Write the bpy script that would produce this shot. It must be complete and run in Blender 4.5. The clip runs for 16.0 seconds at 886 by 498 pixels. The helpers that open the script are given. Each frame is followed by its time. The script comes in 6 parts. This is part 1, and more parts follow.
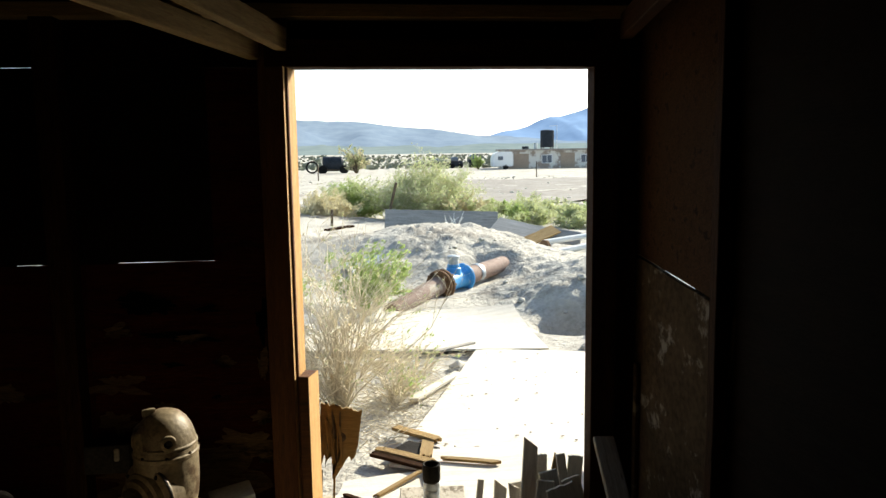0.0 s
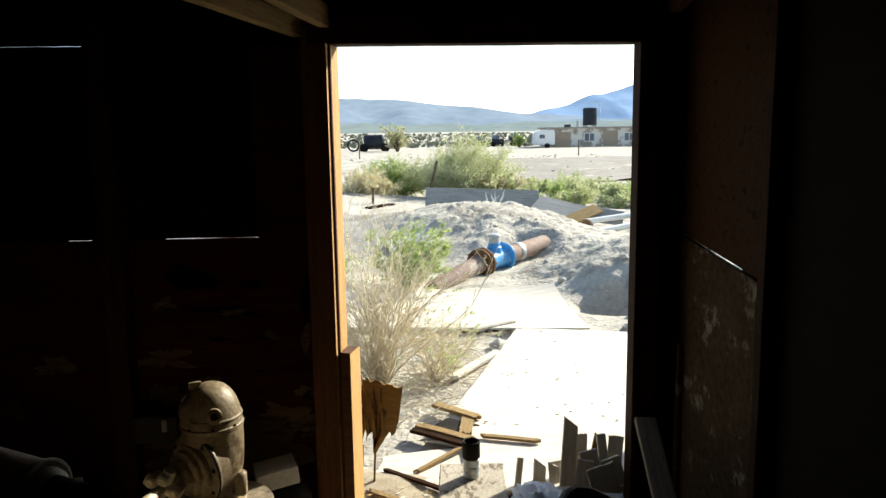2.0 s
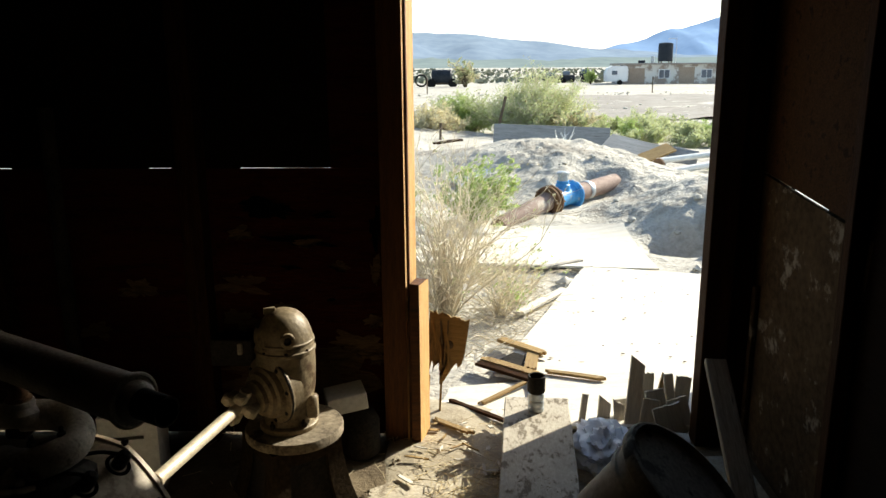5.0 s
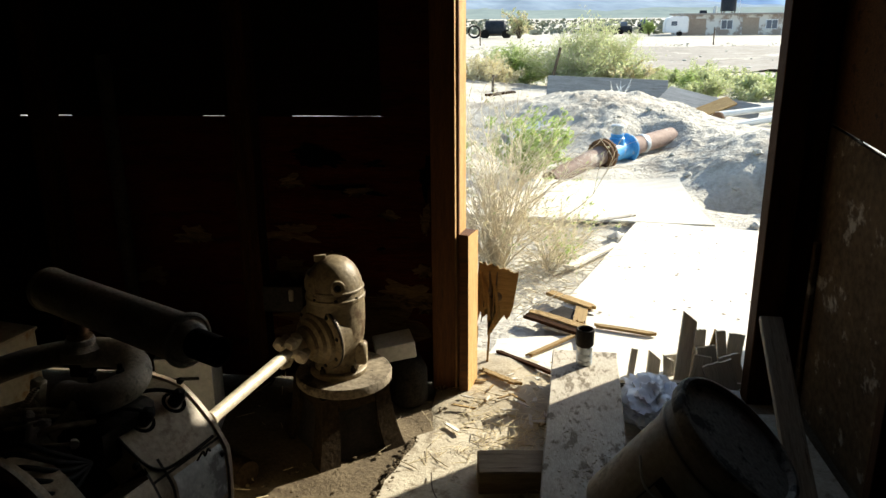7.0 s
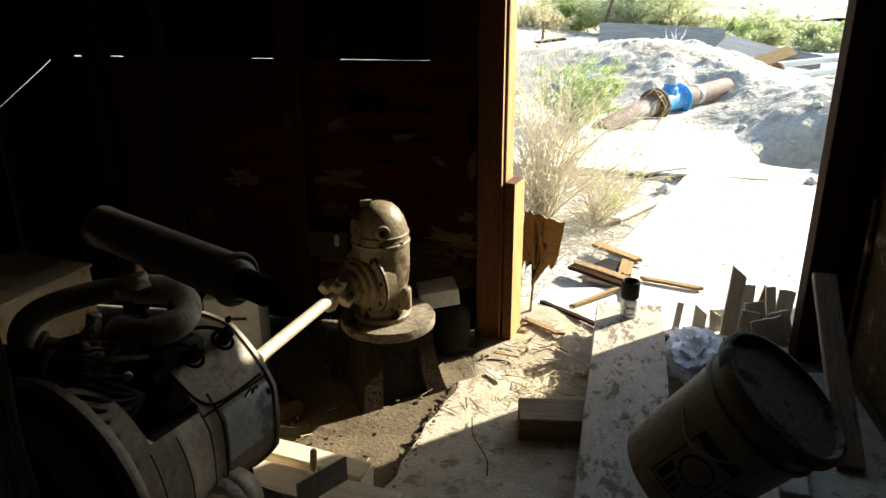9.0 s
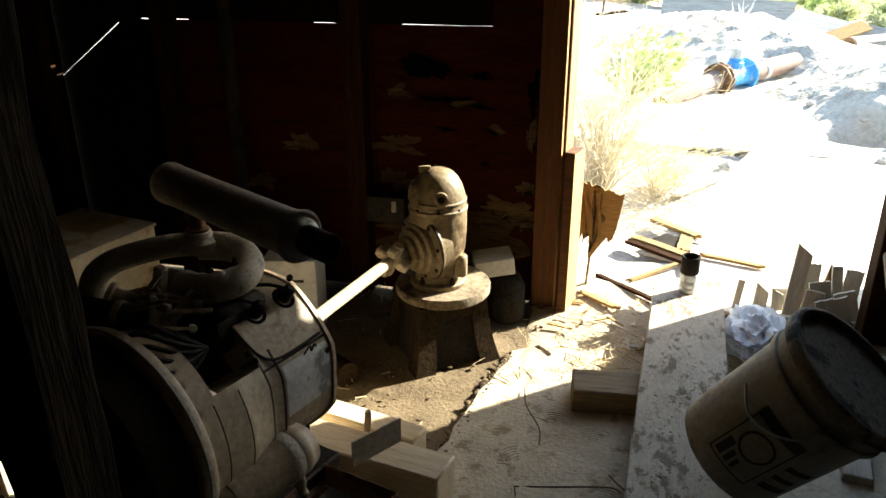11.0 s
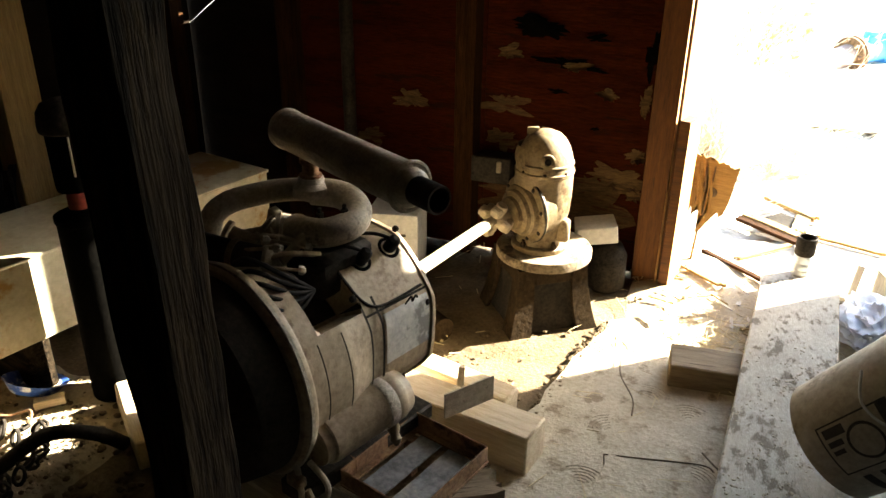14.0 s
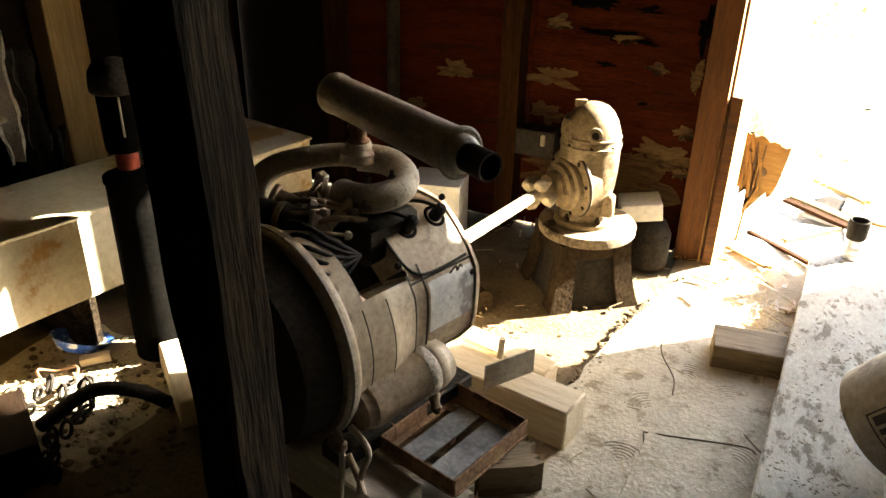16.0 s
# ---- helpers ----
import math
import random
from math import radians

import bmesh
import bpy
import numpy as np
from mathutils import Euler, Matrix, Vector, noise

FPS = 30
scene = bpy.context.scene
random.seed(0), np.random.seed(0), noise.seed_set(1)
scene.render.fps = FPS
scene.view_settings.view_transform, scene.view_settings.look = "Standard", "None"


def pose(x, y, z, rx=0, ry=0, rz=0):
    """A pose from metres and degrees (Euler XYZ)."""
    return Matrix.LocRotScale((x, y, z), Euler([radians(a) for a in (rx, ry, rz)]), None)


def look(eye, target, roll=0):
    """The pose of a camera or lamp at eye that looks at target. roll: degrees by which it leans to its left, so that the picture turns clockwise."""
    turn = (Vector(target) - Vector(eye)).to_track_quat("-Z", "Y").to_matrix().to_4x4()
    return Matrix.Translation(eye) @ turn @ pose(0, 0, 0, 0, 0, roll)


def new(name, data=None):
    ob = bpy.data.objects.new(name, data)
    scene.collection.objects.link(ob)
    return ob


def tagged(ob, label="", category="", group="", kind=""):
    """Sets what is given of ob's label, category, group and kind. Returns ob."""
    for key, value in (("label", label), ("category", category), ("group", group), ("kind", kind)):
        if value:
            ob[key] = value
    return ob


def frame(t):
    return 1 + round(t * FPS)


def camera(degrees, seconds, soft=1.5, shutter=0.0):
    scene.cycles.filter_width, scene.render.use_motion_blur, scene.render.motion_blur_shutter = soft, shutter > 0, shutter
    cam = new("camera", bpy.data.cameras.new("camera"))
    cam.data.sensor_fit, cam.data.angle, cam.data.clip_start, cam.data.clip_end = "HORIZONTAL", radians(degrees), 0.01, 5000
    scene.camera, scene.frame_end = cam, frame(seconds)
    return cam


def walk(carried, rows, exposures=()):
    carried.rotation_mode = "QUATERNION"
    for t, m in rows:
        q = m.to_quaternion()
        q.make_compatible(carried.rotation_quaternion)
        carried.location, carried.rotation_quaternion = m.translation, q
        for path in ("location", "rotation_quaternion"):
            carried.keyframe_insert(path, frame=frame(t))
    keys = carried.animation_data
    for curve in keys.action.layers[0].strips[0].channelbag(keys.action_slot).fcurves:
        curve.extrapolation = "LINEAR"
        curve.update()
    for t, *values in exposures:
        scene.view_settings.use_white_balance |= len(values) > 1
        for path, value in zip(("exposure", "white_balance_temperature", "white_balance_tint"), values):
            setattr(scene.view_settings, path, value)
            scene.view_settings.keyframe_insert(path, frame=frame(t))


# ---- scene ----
cam = camera(60.2, 16.0)
PATH = [
    (0, (0.307, -0.153, 1.673), (0.518, 1.82, 1.423), -0.8),
    (0.5, (0.302, -0.151, 1.674), (0.499, 1.822, 1.416), -0.7),
    (1, (0.302, -0.149, 1.672), (0.477, 1.824, 1.396), -0.7),
    (1.5, (0.307, -0.151, 1.669), (0.447, 1.824, 1.383), -0.9),
    (2, (0.302, -0.146, 1.67), (0.407, 1.828, 1.366), -0.8),
    (2.5, (0.300, -0.145, 1.664), (0.377, 1.827, 1.337), -0.8),
    (3, (0.295, -0.143, 1.663), (0.337, 1.825, 1.309), -0.8),
    (3.5, (0.296, -0.141, 1.659), (0.302, 1.822, 1.274), -0.8),
    (4, (0.292, -0.134, 1.656), (0.266, 1.823, 1.242), -0.7),
    (6.3, (0.272, -0.132, 1.638), (0.134, 1.793, 1.112), -0.5),
    (6.5, (0.280, -0.125, 1.635), (0.123, 1.795, 1.097), -0.6),
    (7, (0.280, -0.121, 1.632), (0.085, 1.784, 1.055), -0.5),
    (7.5, (0.278, -0.117, 1.628), (0.059, 1.774, 1.014), -0.4),
    (8, (0.274, -0.115, 1.623), (0.031, 1.763, 0.981), -0.4),
    (8.5, (0.274, -0.113, 1.623), (0.003, 1.75, 0.946), -0.3),
    (9, (0.273, -0.113, 1.618), (-0.031, 1.736, 0.918), -0.3),
    (9.5, (0.271, -0.11, 1.618), (-0.069, 1.725, 0.896), -0.1),
    (12, (0.232, -0.121, 1.566), (-0.261, 1.653, 0.785), 0.0),
    (12.5, (0.230, -0.121, 1.564), (-0.304, 1.634, 0.769), 0.3),
    (13, (0.228, -0.125, 1.564), (-0.349, 1.61, 0.753), 0.4),
    (13.5, (0.226, -0.13, 1.565), (-0.392, 1.583, 0.737), 0.5),
    (14, (0.224, -0.132, 1.566), (-0.429, 1.56, 0.723), 0.6),
    (14.5, (0.205, -0.132, 1.56), (-0.462, 1.547, 0.703), 0.8),
    (15, (0.200, -0.136, 1.551), (-0.485, 1.53, 0.68), 0.8),
    (15.5, (0.193, -0.137, 1.545), (-0.506, 1.513, 0.657), 1.0),
    (16, (0.188, -0.139, 1.54), (-0.531, 1.497, 0.641), 1.2),
]
EXPOSURES = ((0, 1.1, 6900, 4), (4, 1.12, 6900, 4), (7, 1.27, 6900, 4), (9.5, 1.85, 6900, 4), (12, 3.2, 7400, 4), (14, 4.1, 7700, 6), (16, 4.6, 7800, 8))
walk(cam, [(t, look(eye, target, roll)) for t, eye, target, roll in PATH], EXPOSURES)

# ---- light ----
SUN_AZ, SUN_EL = radians(49.3), radians(29.3)
world = bpy.data.worlds.new("desert_sky")
scene.world = world
world.use_nodes = True
wn = world.node_tree.nodes
sky = wn.new("ShaderNodeTexSky")
sky.sky_type = "NISHITA"
sky.sun_disc = False
sky.sun_elevation, sky.sun_rotation = SUN_EL, SUN_AZ
sky.altitude, sky.air_density, sky.dust_density = 1200, 1.0, 2.0
wn["Background"].inputs["Strength"].default_value = 0.13
world.node_tree.links.new(sky.outputs[0], wn["Background"].inputs["Color"])
sun_data = bpy.data.lights.new("sun", "SUN")
sun_data.energy, sun_data.angle, sun_data.color = 4.8, radians(0.55), (1.0, 0.965, 0.91)
sun = new("sun", sun_data)
to_sun = Vector((math.sin(SUN_AZ) * math.cos(SUN_EL), math.cos(SUN_AZ) * math.cos(SUN_EL), math.sin(SUN_EL)))
sun.matrix_world = look(to_sun * 50, (0, 0, 0))


# ---- materials ----
def material(name, dark, light, rough=0.8, metal=0.0, scale=8.0, stretch=(1, 1, 1), bump=0.2, fine=60.0, spots=None, spot_size=5.0, spot_cut=0.6, vary=0.0, spec=None, island=False, thin=0.0):
    """Two-tone noise with a finer grain over it; spots: a second colour in patches; vary: change from object to object."""
    m = bpy.data.materials.new(name)
    m.use_nodes = True
    n, k = m.node_tree.nodes, m.node_tree.links
    b = n["Principled BSDF"]
    b.inputs["Roughness"].default_value, b.inputs["Metallic"].default_value = rough, metal
    b.inputs["Specular IOR Level"].default_value = spec if spec is not None else (0.04 if max(light) < 0.1 else 0.3)
    co, mp = n.new("ShaderNodeTexCoord"), n.new("ShaderNodeMapping")
    k.new(co.outputs["Object"], mp.inputs["Vector"])
    mp.inputs["Scale"].default_value = stretch
    if vary or island:
        info = n.new("ShaderNodeNewGeometry") if island else n.new("ShaderNodeObjectInfo")
        rnd = info.outputs["Random Per Island"] if island else info.outputs["Random"]
        off = n.new("ShaderNodeVectorMath")
        off.operation = "SCALE"
        off.inputs[0].default_value = (17, 31, 23)
        k.new(rnd, off.inputs["Scale"])
        k.new(off.outputs[0], mp.inputs["Location"])
    big, small = n.new("ShaderNodeTexNoise"), n.new("ShaderNodeTexNoise")
    for tex, sc, det in ((big, scale, 6.0), (small, fine, 4.0)):
        tex.inputs["Scale"].default_value, tex.inputs["Detail"].default_value = sc, det
        tex.inputs["Roughness"].default_value = 0.62
        k.new(mp.outputs[0], tex.inputs["Vector"])
    mixf = n.new("ShaderNodeMath")
    mixf.operation = "MULTIPLY_ADD"
    k.new(small.outputs["Fac"], mixf.inputs[0])
    mixf.inputs[1].default_value = 0.5
    half = n.new("ShaderNodeMath")
    half.operation = "MULTIPLY"
    half.inputs[1].default_value = 0.5
    k.new(big.outputs["Fac"], half.inputs[0])
    k.new(half.outputs[0], mixf.inputs[2])
    ramp = n.new("ShaderNodeValToRGB")
    ramp.color_ramp.elements[0].position, ramp.color_ramp.elements[1].position = 0.36, 0.64
    ramp.color_ramp.elements[0].color, ramp.color_ramp.elements[1].color = (*dark, 1), (*light, 1)
    k.new(mixf.outputs[0], ramp.inputs["Fac"])
    out = ramp.outputs["Color"]
    if spots:
        sp, cut, mix = n.new("ShaderNodeTexNoise"), n.new("ShaderNodeValToRGB"), n.new("ShaderNodeMix")
        sp.inputs["Scale"].default_value, sp.inputs["Detail"].default_value, sp.inputs["Roughness"].default_value = spot_size, 8.0, 0.7
        k.new(mp.outputs[0], sp.inputs["Vector"])
        cut.color_ramp.elements[0].position, cut.color_ramp.elements[1].position = spot_cut - 0.03, spot_cut + 0.04
        k.new(sp.outputs["Fac"], cut.inputs["Fac"])
        mix.data_type = "RGBA"
        k.new(cut.outputs["Color"], mix.inputs["Factor"])
        k.new(out, mix.inputs[6])
        mix.inputs[7].default_value = (*spots, 1)
        out = mix.outputs[2]
    if vary:
        hsv, rng = n.new("ShaderNodeHueSaturation"), n.new("ShaderNodeMapRange")
        rng.inputs["To Min"].default_value, rng.inputs["To Max"].default_value = 1 - vary, 1 + vary
        k.new(rnd, rng.inputs["Value"])
        k.new(rng.outputs[0], hsv.inputs["Value"])
        k.new(out, hsv.inputs["Color"])
        out = hsv.outputs["Color"]
    k.new(out, b.inputs["Base Color"])
    bp = n.new("ShaderNodeBump")
    bp.inputs["Strength"].default_value, bp.inputs["Distance"].default_value = bump, 0.01
    k.new(mixf.outputs[0], bp.inputs["Height"])
    k.new(bp.outputs[0], b.inputs["Normal"])
    if thin:
        tl, ms = n.new("ShaderNodeBsdfTranslucent"), n.new("ShaderNodeMixShader")
        k.new(out, tl.inputs["Color"])
        ms.inputs[0].default_value = thin
        k.new(b.outputs[0], ms.inputs[1])
        k.new(tl.outputs[0], ms.inputs[2])
        k.new(ms.outputs[0], n["Material Output"].inputs["Surface"])
    return m


GRAIN = (0.7, 9, 9)
# Darker than bare pine: the shade on the studs is put into the colour.
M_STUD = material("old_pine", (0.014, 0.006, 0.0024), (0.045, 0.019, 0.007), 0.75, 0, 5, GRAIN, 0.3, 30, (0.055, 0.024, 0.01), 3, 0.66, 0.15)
# One pine twice: M_JAMB dark for its shaded faces, M_SUNJAMB bright for sunlit.
M_JAMB = material("shaded_jamb_pine", (0.055, 0.017, 0.0026), (0.13, 0.046, 0.007), 0.7, 0, 5, GRAIN, 0.3, 30, (0.04, 0.016, 0.006), 3, 0.62, 0.12)
M_SUNJAMB = material("sunlit_jamb_pine", (0.42, 0.22, 0.075), (0.66, 0.39, 0.15), 0.7, 0, 5, (9, 9, 0.7), 0.25, 30, (0.3, 0.14, 0.05), 3, 0.68)
# Below any real albedo: deep shade is put into this black.
M_PITCH = material("pitch_black", (0.0012, 0.0012, 0.0011), (0.004, 0.0037, 0.0032), 0.9, 0, 9, (1, 1, 1), 0.2, 60, spec=0.01)
M_DULLIRON = material("dull_dark_iron", (0.014, 0.012, 0.01), (0.05, 0.043, 0.035), 0.7, 0, 7, (1, 1, 1), 0.3, 80)
M_SAND = material("pale_sand", (0.3, 0.245, 0.165), (0.46, 0.39, 0.28), 0.95, 0, 9, (1, 1, 1), 0.9, 80, (0.22, 0.17, 0.105), 6, 0.6)
M_SLAT = material("pale_scrap_wood", (0.46, 0.41, 0.33), (0.7, 0.64, 0.54), 0.85, 0, 5, (0.7, 9, 9), 0.35, 30, (0.34, 0.28, 0.2), 4, 0.66, 0.15)
M_REDPLY = material("red_plywood", (0.02, 0.0036, 0.0014), (0.055, 0.0105, 0.0032), 0.8, 0, 4, (0.8, 5, 5), 0.25, 26, (0.02, 0.008, 0.005), 3.5, 0.6, 0.12)
M_PEEL = material("peeled_veneer", (0.035, 0.018, 0.006), (0.14, 0.085, 0.034), 0.85, 0, 6, (1, 6, 6), 0.4, 30, (0.03, 0.012, 0.005), 5, 0.58, vary=0.15)
# Plywood colour pushed near black to imitate the deep shade inside.
M_DARKPLY = material("shade_dark_plywood", (0.005, 0.003, 0.002), (0.014, 0.008, 0.0045), 0.85, 0, 4, (0.8, 4, 4), 0.25, 30, (0.012, 0.009, 0.006), 3, 0.6, 0.15)
M_GREYPLY = material("stained_board", (0.03, 0.018, 0.009), (0.085, 0.053, 0.026), 0.85, 0, 3, (1, 1, 1), 0.3, 30, (0.2, 0.165, 0.125), 5, 0.6, 0.1)
# Post colour is pushed down so that its shaded side stays black.
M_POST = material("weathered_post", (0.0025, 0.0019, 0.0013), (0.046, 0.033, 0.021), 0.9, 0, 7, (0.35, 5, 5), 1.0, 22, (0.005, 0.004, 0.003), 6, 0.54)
M_PALEWOOD = material("pale_lumber", (0.46, 0.36, 0.23), (0.7, 0.59, 0.42), 0.75, 0, 5, GRAIN, 0.25, 30, (0.3, 0.2, 0.1), 3, 0.66, 0.12)
M_GREYWOOD = material("grey_lumber", (0.28, 0.245, 0.195), (0.52, 0.47, 0.39), 0.85, 0, 5, GRAIN, 0.35, 30, (0.2, 0.16, 0.12), 4, 0.64, 0.18)
M_PLANK = material("dusty_plank", (0.33, 0.285, 0.22), (0.5, 0.44, 0.35), 0.9, 0, 5, (0.8, 1.6, 1.6), 0.5, 50, (0.16, 0.128, 0.09), 13, 0.56)
M_SUNPLY = material("bleached_plywood", (0.55, 0.48, 0.38), (0.76, 0.7, 0.6), 0.85, 0, 4, (0.8, 6, 6), 0.3, 40, (0.42, 0.34, 0.25), 7, 0.7, 0.06)
M_SPLIT = material("split_plywood", (0.2, 0.125, 0.045), (0.36, 0.235, 0.095), 0.85, 0, 5, (0.8, 12, 12), 0.6, 30, (0.22, 0.11, 0.04), 4, 0.62, 0.15)
M_OLDGREY = material("silvered_plywood", (0.18, 0.18, 0.175), (0.32, 0.32, 0.31), 0.9, 0, 3, (0.8, 7, 7), 0.4, 20, (0.12, 0.11, 0.1), 2.5, 0.63, 0.12)
M_DIRT = material("floor_dirt", (0.07, 0.048, 0.025), (0.165, 0.122, 0.07), 0.95, 0, 7, (1, 1, 1), 1.0, 70, (0.06, 0.04, 0.02), 4, 0.6)
M_SLAB = material("dusty_concrete", (0.34, 0.285, 0.2), (0.54, 0.465, 0.345), 0.92, 0, 6, (1, 1, 1), 0.9, 60, (0.25, 0.2, 0.135), 11, 0.57)
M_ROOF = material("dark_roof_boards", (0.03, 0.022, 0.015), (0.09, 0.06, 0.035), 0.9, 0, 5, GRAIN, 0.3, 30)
M_IRON = material("dusty_grey_iron", (0.2, 0.15, 0.095), (0.44, 0.35, 0.24), 0.55, 0.0, 4, (1, 1, 1), 0.15, 60, (0.13, 0.075, 0.045), 3.2, 0.58, spec=0.35)
M_CAST = material("dusty_cast_iron", (0.19, 0.16, 0.12), (0.42, 0.365, 0.29), 0.6, 0.0, 7, (1, 1, 1), 0.4, 110, (0.07, 0.056, 0.042), 6, 0.62)
M_BLACKIRON = material("black_iron", (0.011, 0.01, 0.009), (0.045, 0.038, 0.031), 0.7, 0.1, 9, (1, 1, 1), 0.3, 90)
M_BARE = material("bare_metal", (0.36, 0.37, 0.38), (0.62, 0.62, 0.6), 0.45, 0.5, 14, (1, 1, 1), 0.15, 60, (0.22, 0.22, 0.22), 9, 0.58)
M_GEAR = material("tan_gear_paint", (0.1, 0.071, 0.037), (0.28, 0.213, 0.125), 0.5, 0.1, 6, (1, 1, 1), 0.3, 60, (0.07, 0.04, 0.018), 5, 0.56)
M_RUST = material("rusted_steel", (0.1, 0.05, 0.024), (0.29, 0.17, 0.09), 0.85, 0.1, 12, (1, 1, 1), 0.4, 80, (0.05, 0.026, 0.015), 6, 0.6)
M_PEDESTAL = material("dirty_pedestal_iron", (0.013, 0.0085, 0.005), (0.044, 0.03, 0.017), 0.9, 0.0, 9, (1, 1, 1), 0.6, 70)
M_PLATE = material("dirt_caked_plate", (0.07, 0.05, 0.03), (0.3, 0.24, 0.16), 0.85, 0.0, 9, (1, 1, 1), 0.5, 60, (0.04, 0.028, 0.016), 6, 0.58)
M_SHAFT = material("worn_shaft_steel", (0.34, 0.275, 0.185), (0.54, 0.455, 0.33), 0.5, 0.2, 10, (1, 1, 1), 0.15, 70, (0.3, 0.2, 0.12), 6, 0.66)
M_TANK = material("rusty_white_tank", (0.56, 0.48, 0.31), (0.78, 0.7, 0.52), 0.5, 0.0, 4, (1, 1, 1), 0.1, 40, (0.48, 0.27, 0.09), 3, 0.55)
M_REDRUBBER = material("red_rubber", (0.2, 0.03, 0.02), (0.34, 0.06, 0.04), 0.6, 0, 10, (1, 1, 1), 0.1, 60)
M_RUBBER = material("black_rubber", (0.008, 0.008, 0.008), (0.028, 0.026, 0.024), 0.6, 0, 10, (1, 1, 1), 0.1, 60)
M_BUCKET = material("grimy_bucket_plastic", (0.22, 0.19, 0.145), (0.38, 0.34, 0.275), 0.6, 0, 5, (1, 1, 1), 0.15, 50, (0.14, 0.12, 0.09), 4, 0.58)
M_LID = material("dirty_lid", (0.16, 0.135, 0.1), (0.38, 0.33, 0.25), 0.8, 0, 9, (1, 1, 1), 0.4, 60, (0.05, 0.042, 0.03), 9, 0.55)
M_INK = material("dark_label_ink", (0.03, 0.03, 0.03), (0.07, 0.06, 0.05), 0.6, 0, 9, (1, 1, 1), 0.1, 50)
M_PLASTIC = material("white_plastic_film", (0.66, 0.69, 0.74), (0.8, 0.82, 0.86), 0.4, 0, 6, (1, 1, 1), 0.2, 40, thin=0.3)
M_CARTON = material("white_carton", (0.5, 0.5, 0.49), (0.74, 0.73, 0.7), 0.8, 0, 4, (1, 1, 1), 0.1, 40, (0.4, 0.36, 0.3), 5, 0.68)
M_BLUE = material("blue_valve_paint", (0.03, 0.22, 0.5), (0.1, 0.38, 0.7), 0.5, 0, 8, (1, 1, 1), 0.15, 60, (0.36, 0.42, 0.45), 6, 0.62)
M_PIPE = material("dusty_brown_pipe", (0.2, 0.13, 0.1), (0.36, 0.26, 0.21), 0.8, 0.1, 6, (1, 1, 1), 0.3, 50, (0.5, 0.43, 0.35), 4, 0.62)
M_DISH = material("blue_white_dish", (0.02, 0.07, 0.32), (0.06, 0.14, 0.45), 0.3, 0, 30, (1, 1, 1), 0.05, 60, (0.7, 0.72, 0.75), 28, 0.56)
M_WHITEPIPE = material("white_pipe", (0.66, 0.66, 0.62), (0.8, 0.8, 0.77), 0.5, 0, 6, (1, 1, 1), 0.1, 40)
M_STEM = material("dry_stems", (0.66, 0.58, 0.44), (0.86, 0.8, 0.66), 0.85, 0, 8, (1, 1, 1), 0.1, 40, vary=0.1, island=True, thin=0.3)
M_STRAW = material("straw", (0.45, 0.35, 0.2), (0.7, 0.58, 0.36), 0.85, 0, 8, (1, 1, 1), 0.1, 40, island=True)
M_TWIG = material("dark_twigs", (0.07, 0.05, 0.035), (0.16, 0.12, 0.08), 0.9, 0, 8, (1, 1, 1), 0.1, 40)
M_GREEN = material("fresh_green_leaves", (0.27, 0.36, 0.1), (0.46, 0.54, 0.22), 0.7, 0, 4, (1, 1, 1), 0.1, 30, island=True, thin=0.45)
M_OLIVE = material("olive_leaves", (0.36, 0.4, 0.19), (0.58, 0.6, 0.35), 0.7, 0, 4, (1, 1, 1), 0.1, 30, island=True, thin=0.45)
M_YELLOW = material("dry_yellow_leaves", (0.52, 0.46, 0.27), (0.72, 0.65, 0.43), 0.8, 0, 4, (1, 1, 1), 0.1, 30, island=True, thin=0.4)
M_DARKGREEN = material("far_scrub_leaves", (0.13, 0.14, 0.1), (0.24, 0.25, 0.18), 0.8, 0, 4, (1, 1, 1), 0.1, 30, island=True)
M_STUCCO = material("peeling_stucco", (0.3, 0.24, 0.2), (0.42, 0.34, 0.28), 0.9, 0, 0.8, (1, 1, 1), 0.2, 4, (0.7, 0.67, 0.62), 0.8, 0.5)
M_ROOFING = material("far_roofing", (0.25, 0.22, 0.2), (0.38, 0.35, 0.32), 0.9, 0, 1, (1, 1, 1), 0.1, 5)
M_BOARDED = material("boarded_door", (0.32, 0.24, 0.18), (0.42, 0.33, 0.25), 0.9, 0, 1, (1, 1, 1), 0.1, 6)
M_WHITEPAINT = material("white_paint", (0.7, 0.71, 0.72), (0.8, 0.8, 0.8), 0.5, 0, 1, (1, 1, 1), 0.05, 6)
M_GLASSDARK = material("dark_window_glass", (0.05, 0.07, 0.1), (0.12, 0.15, 0.2), 0.1, 0, 1, (1, 1, 1), 0.02, 6, spec=0.6)
M_BLACKTANK = material("black_poly_tank", (0.02, 0.025, 0.03), (0.045, 0.05, 0.06), 0.5, 0, 1, (1, 1, 1), 0.05, 6)
M_GALV = material("galvanised", (0.35, 0.38, 0.4), (0.52, 0.55, 0.57), 0.45, 0.6, 10, (1, 1, 1), 0.1, 50)
M_SLATS = material("scratched_grey_steel", (0.1, 0.105, 0.11), (0.3, 0.31, 0.31), 0.5, 0.3, 10, (1, 1, 1), 0.15, 60, (0.4, 0.38, 0.33), 6, 0.62)
M_BAREPLY = material("bare_torn_plywood", (0.03, 0.016, 0.006), (0.12, 0.072, 0.028), 0.9, 0, 3, (1.5, 12, 12), 0.5, 30, (0.05, 0.013, 0.005), 4, 0.55)
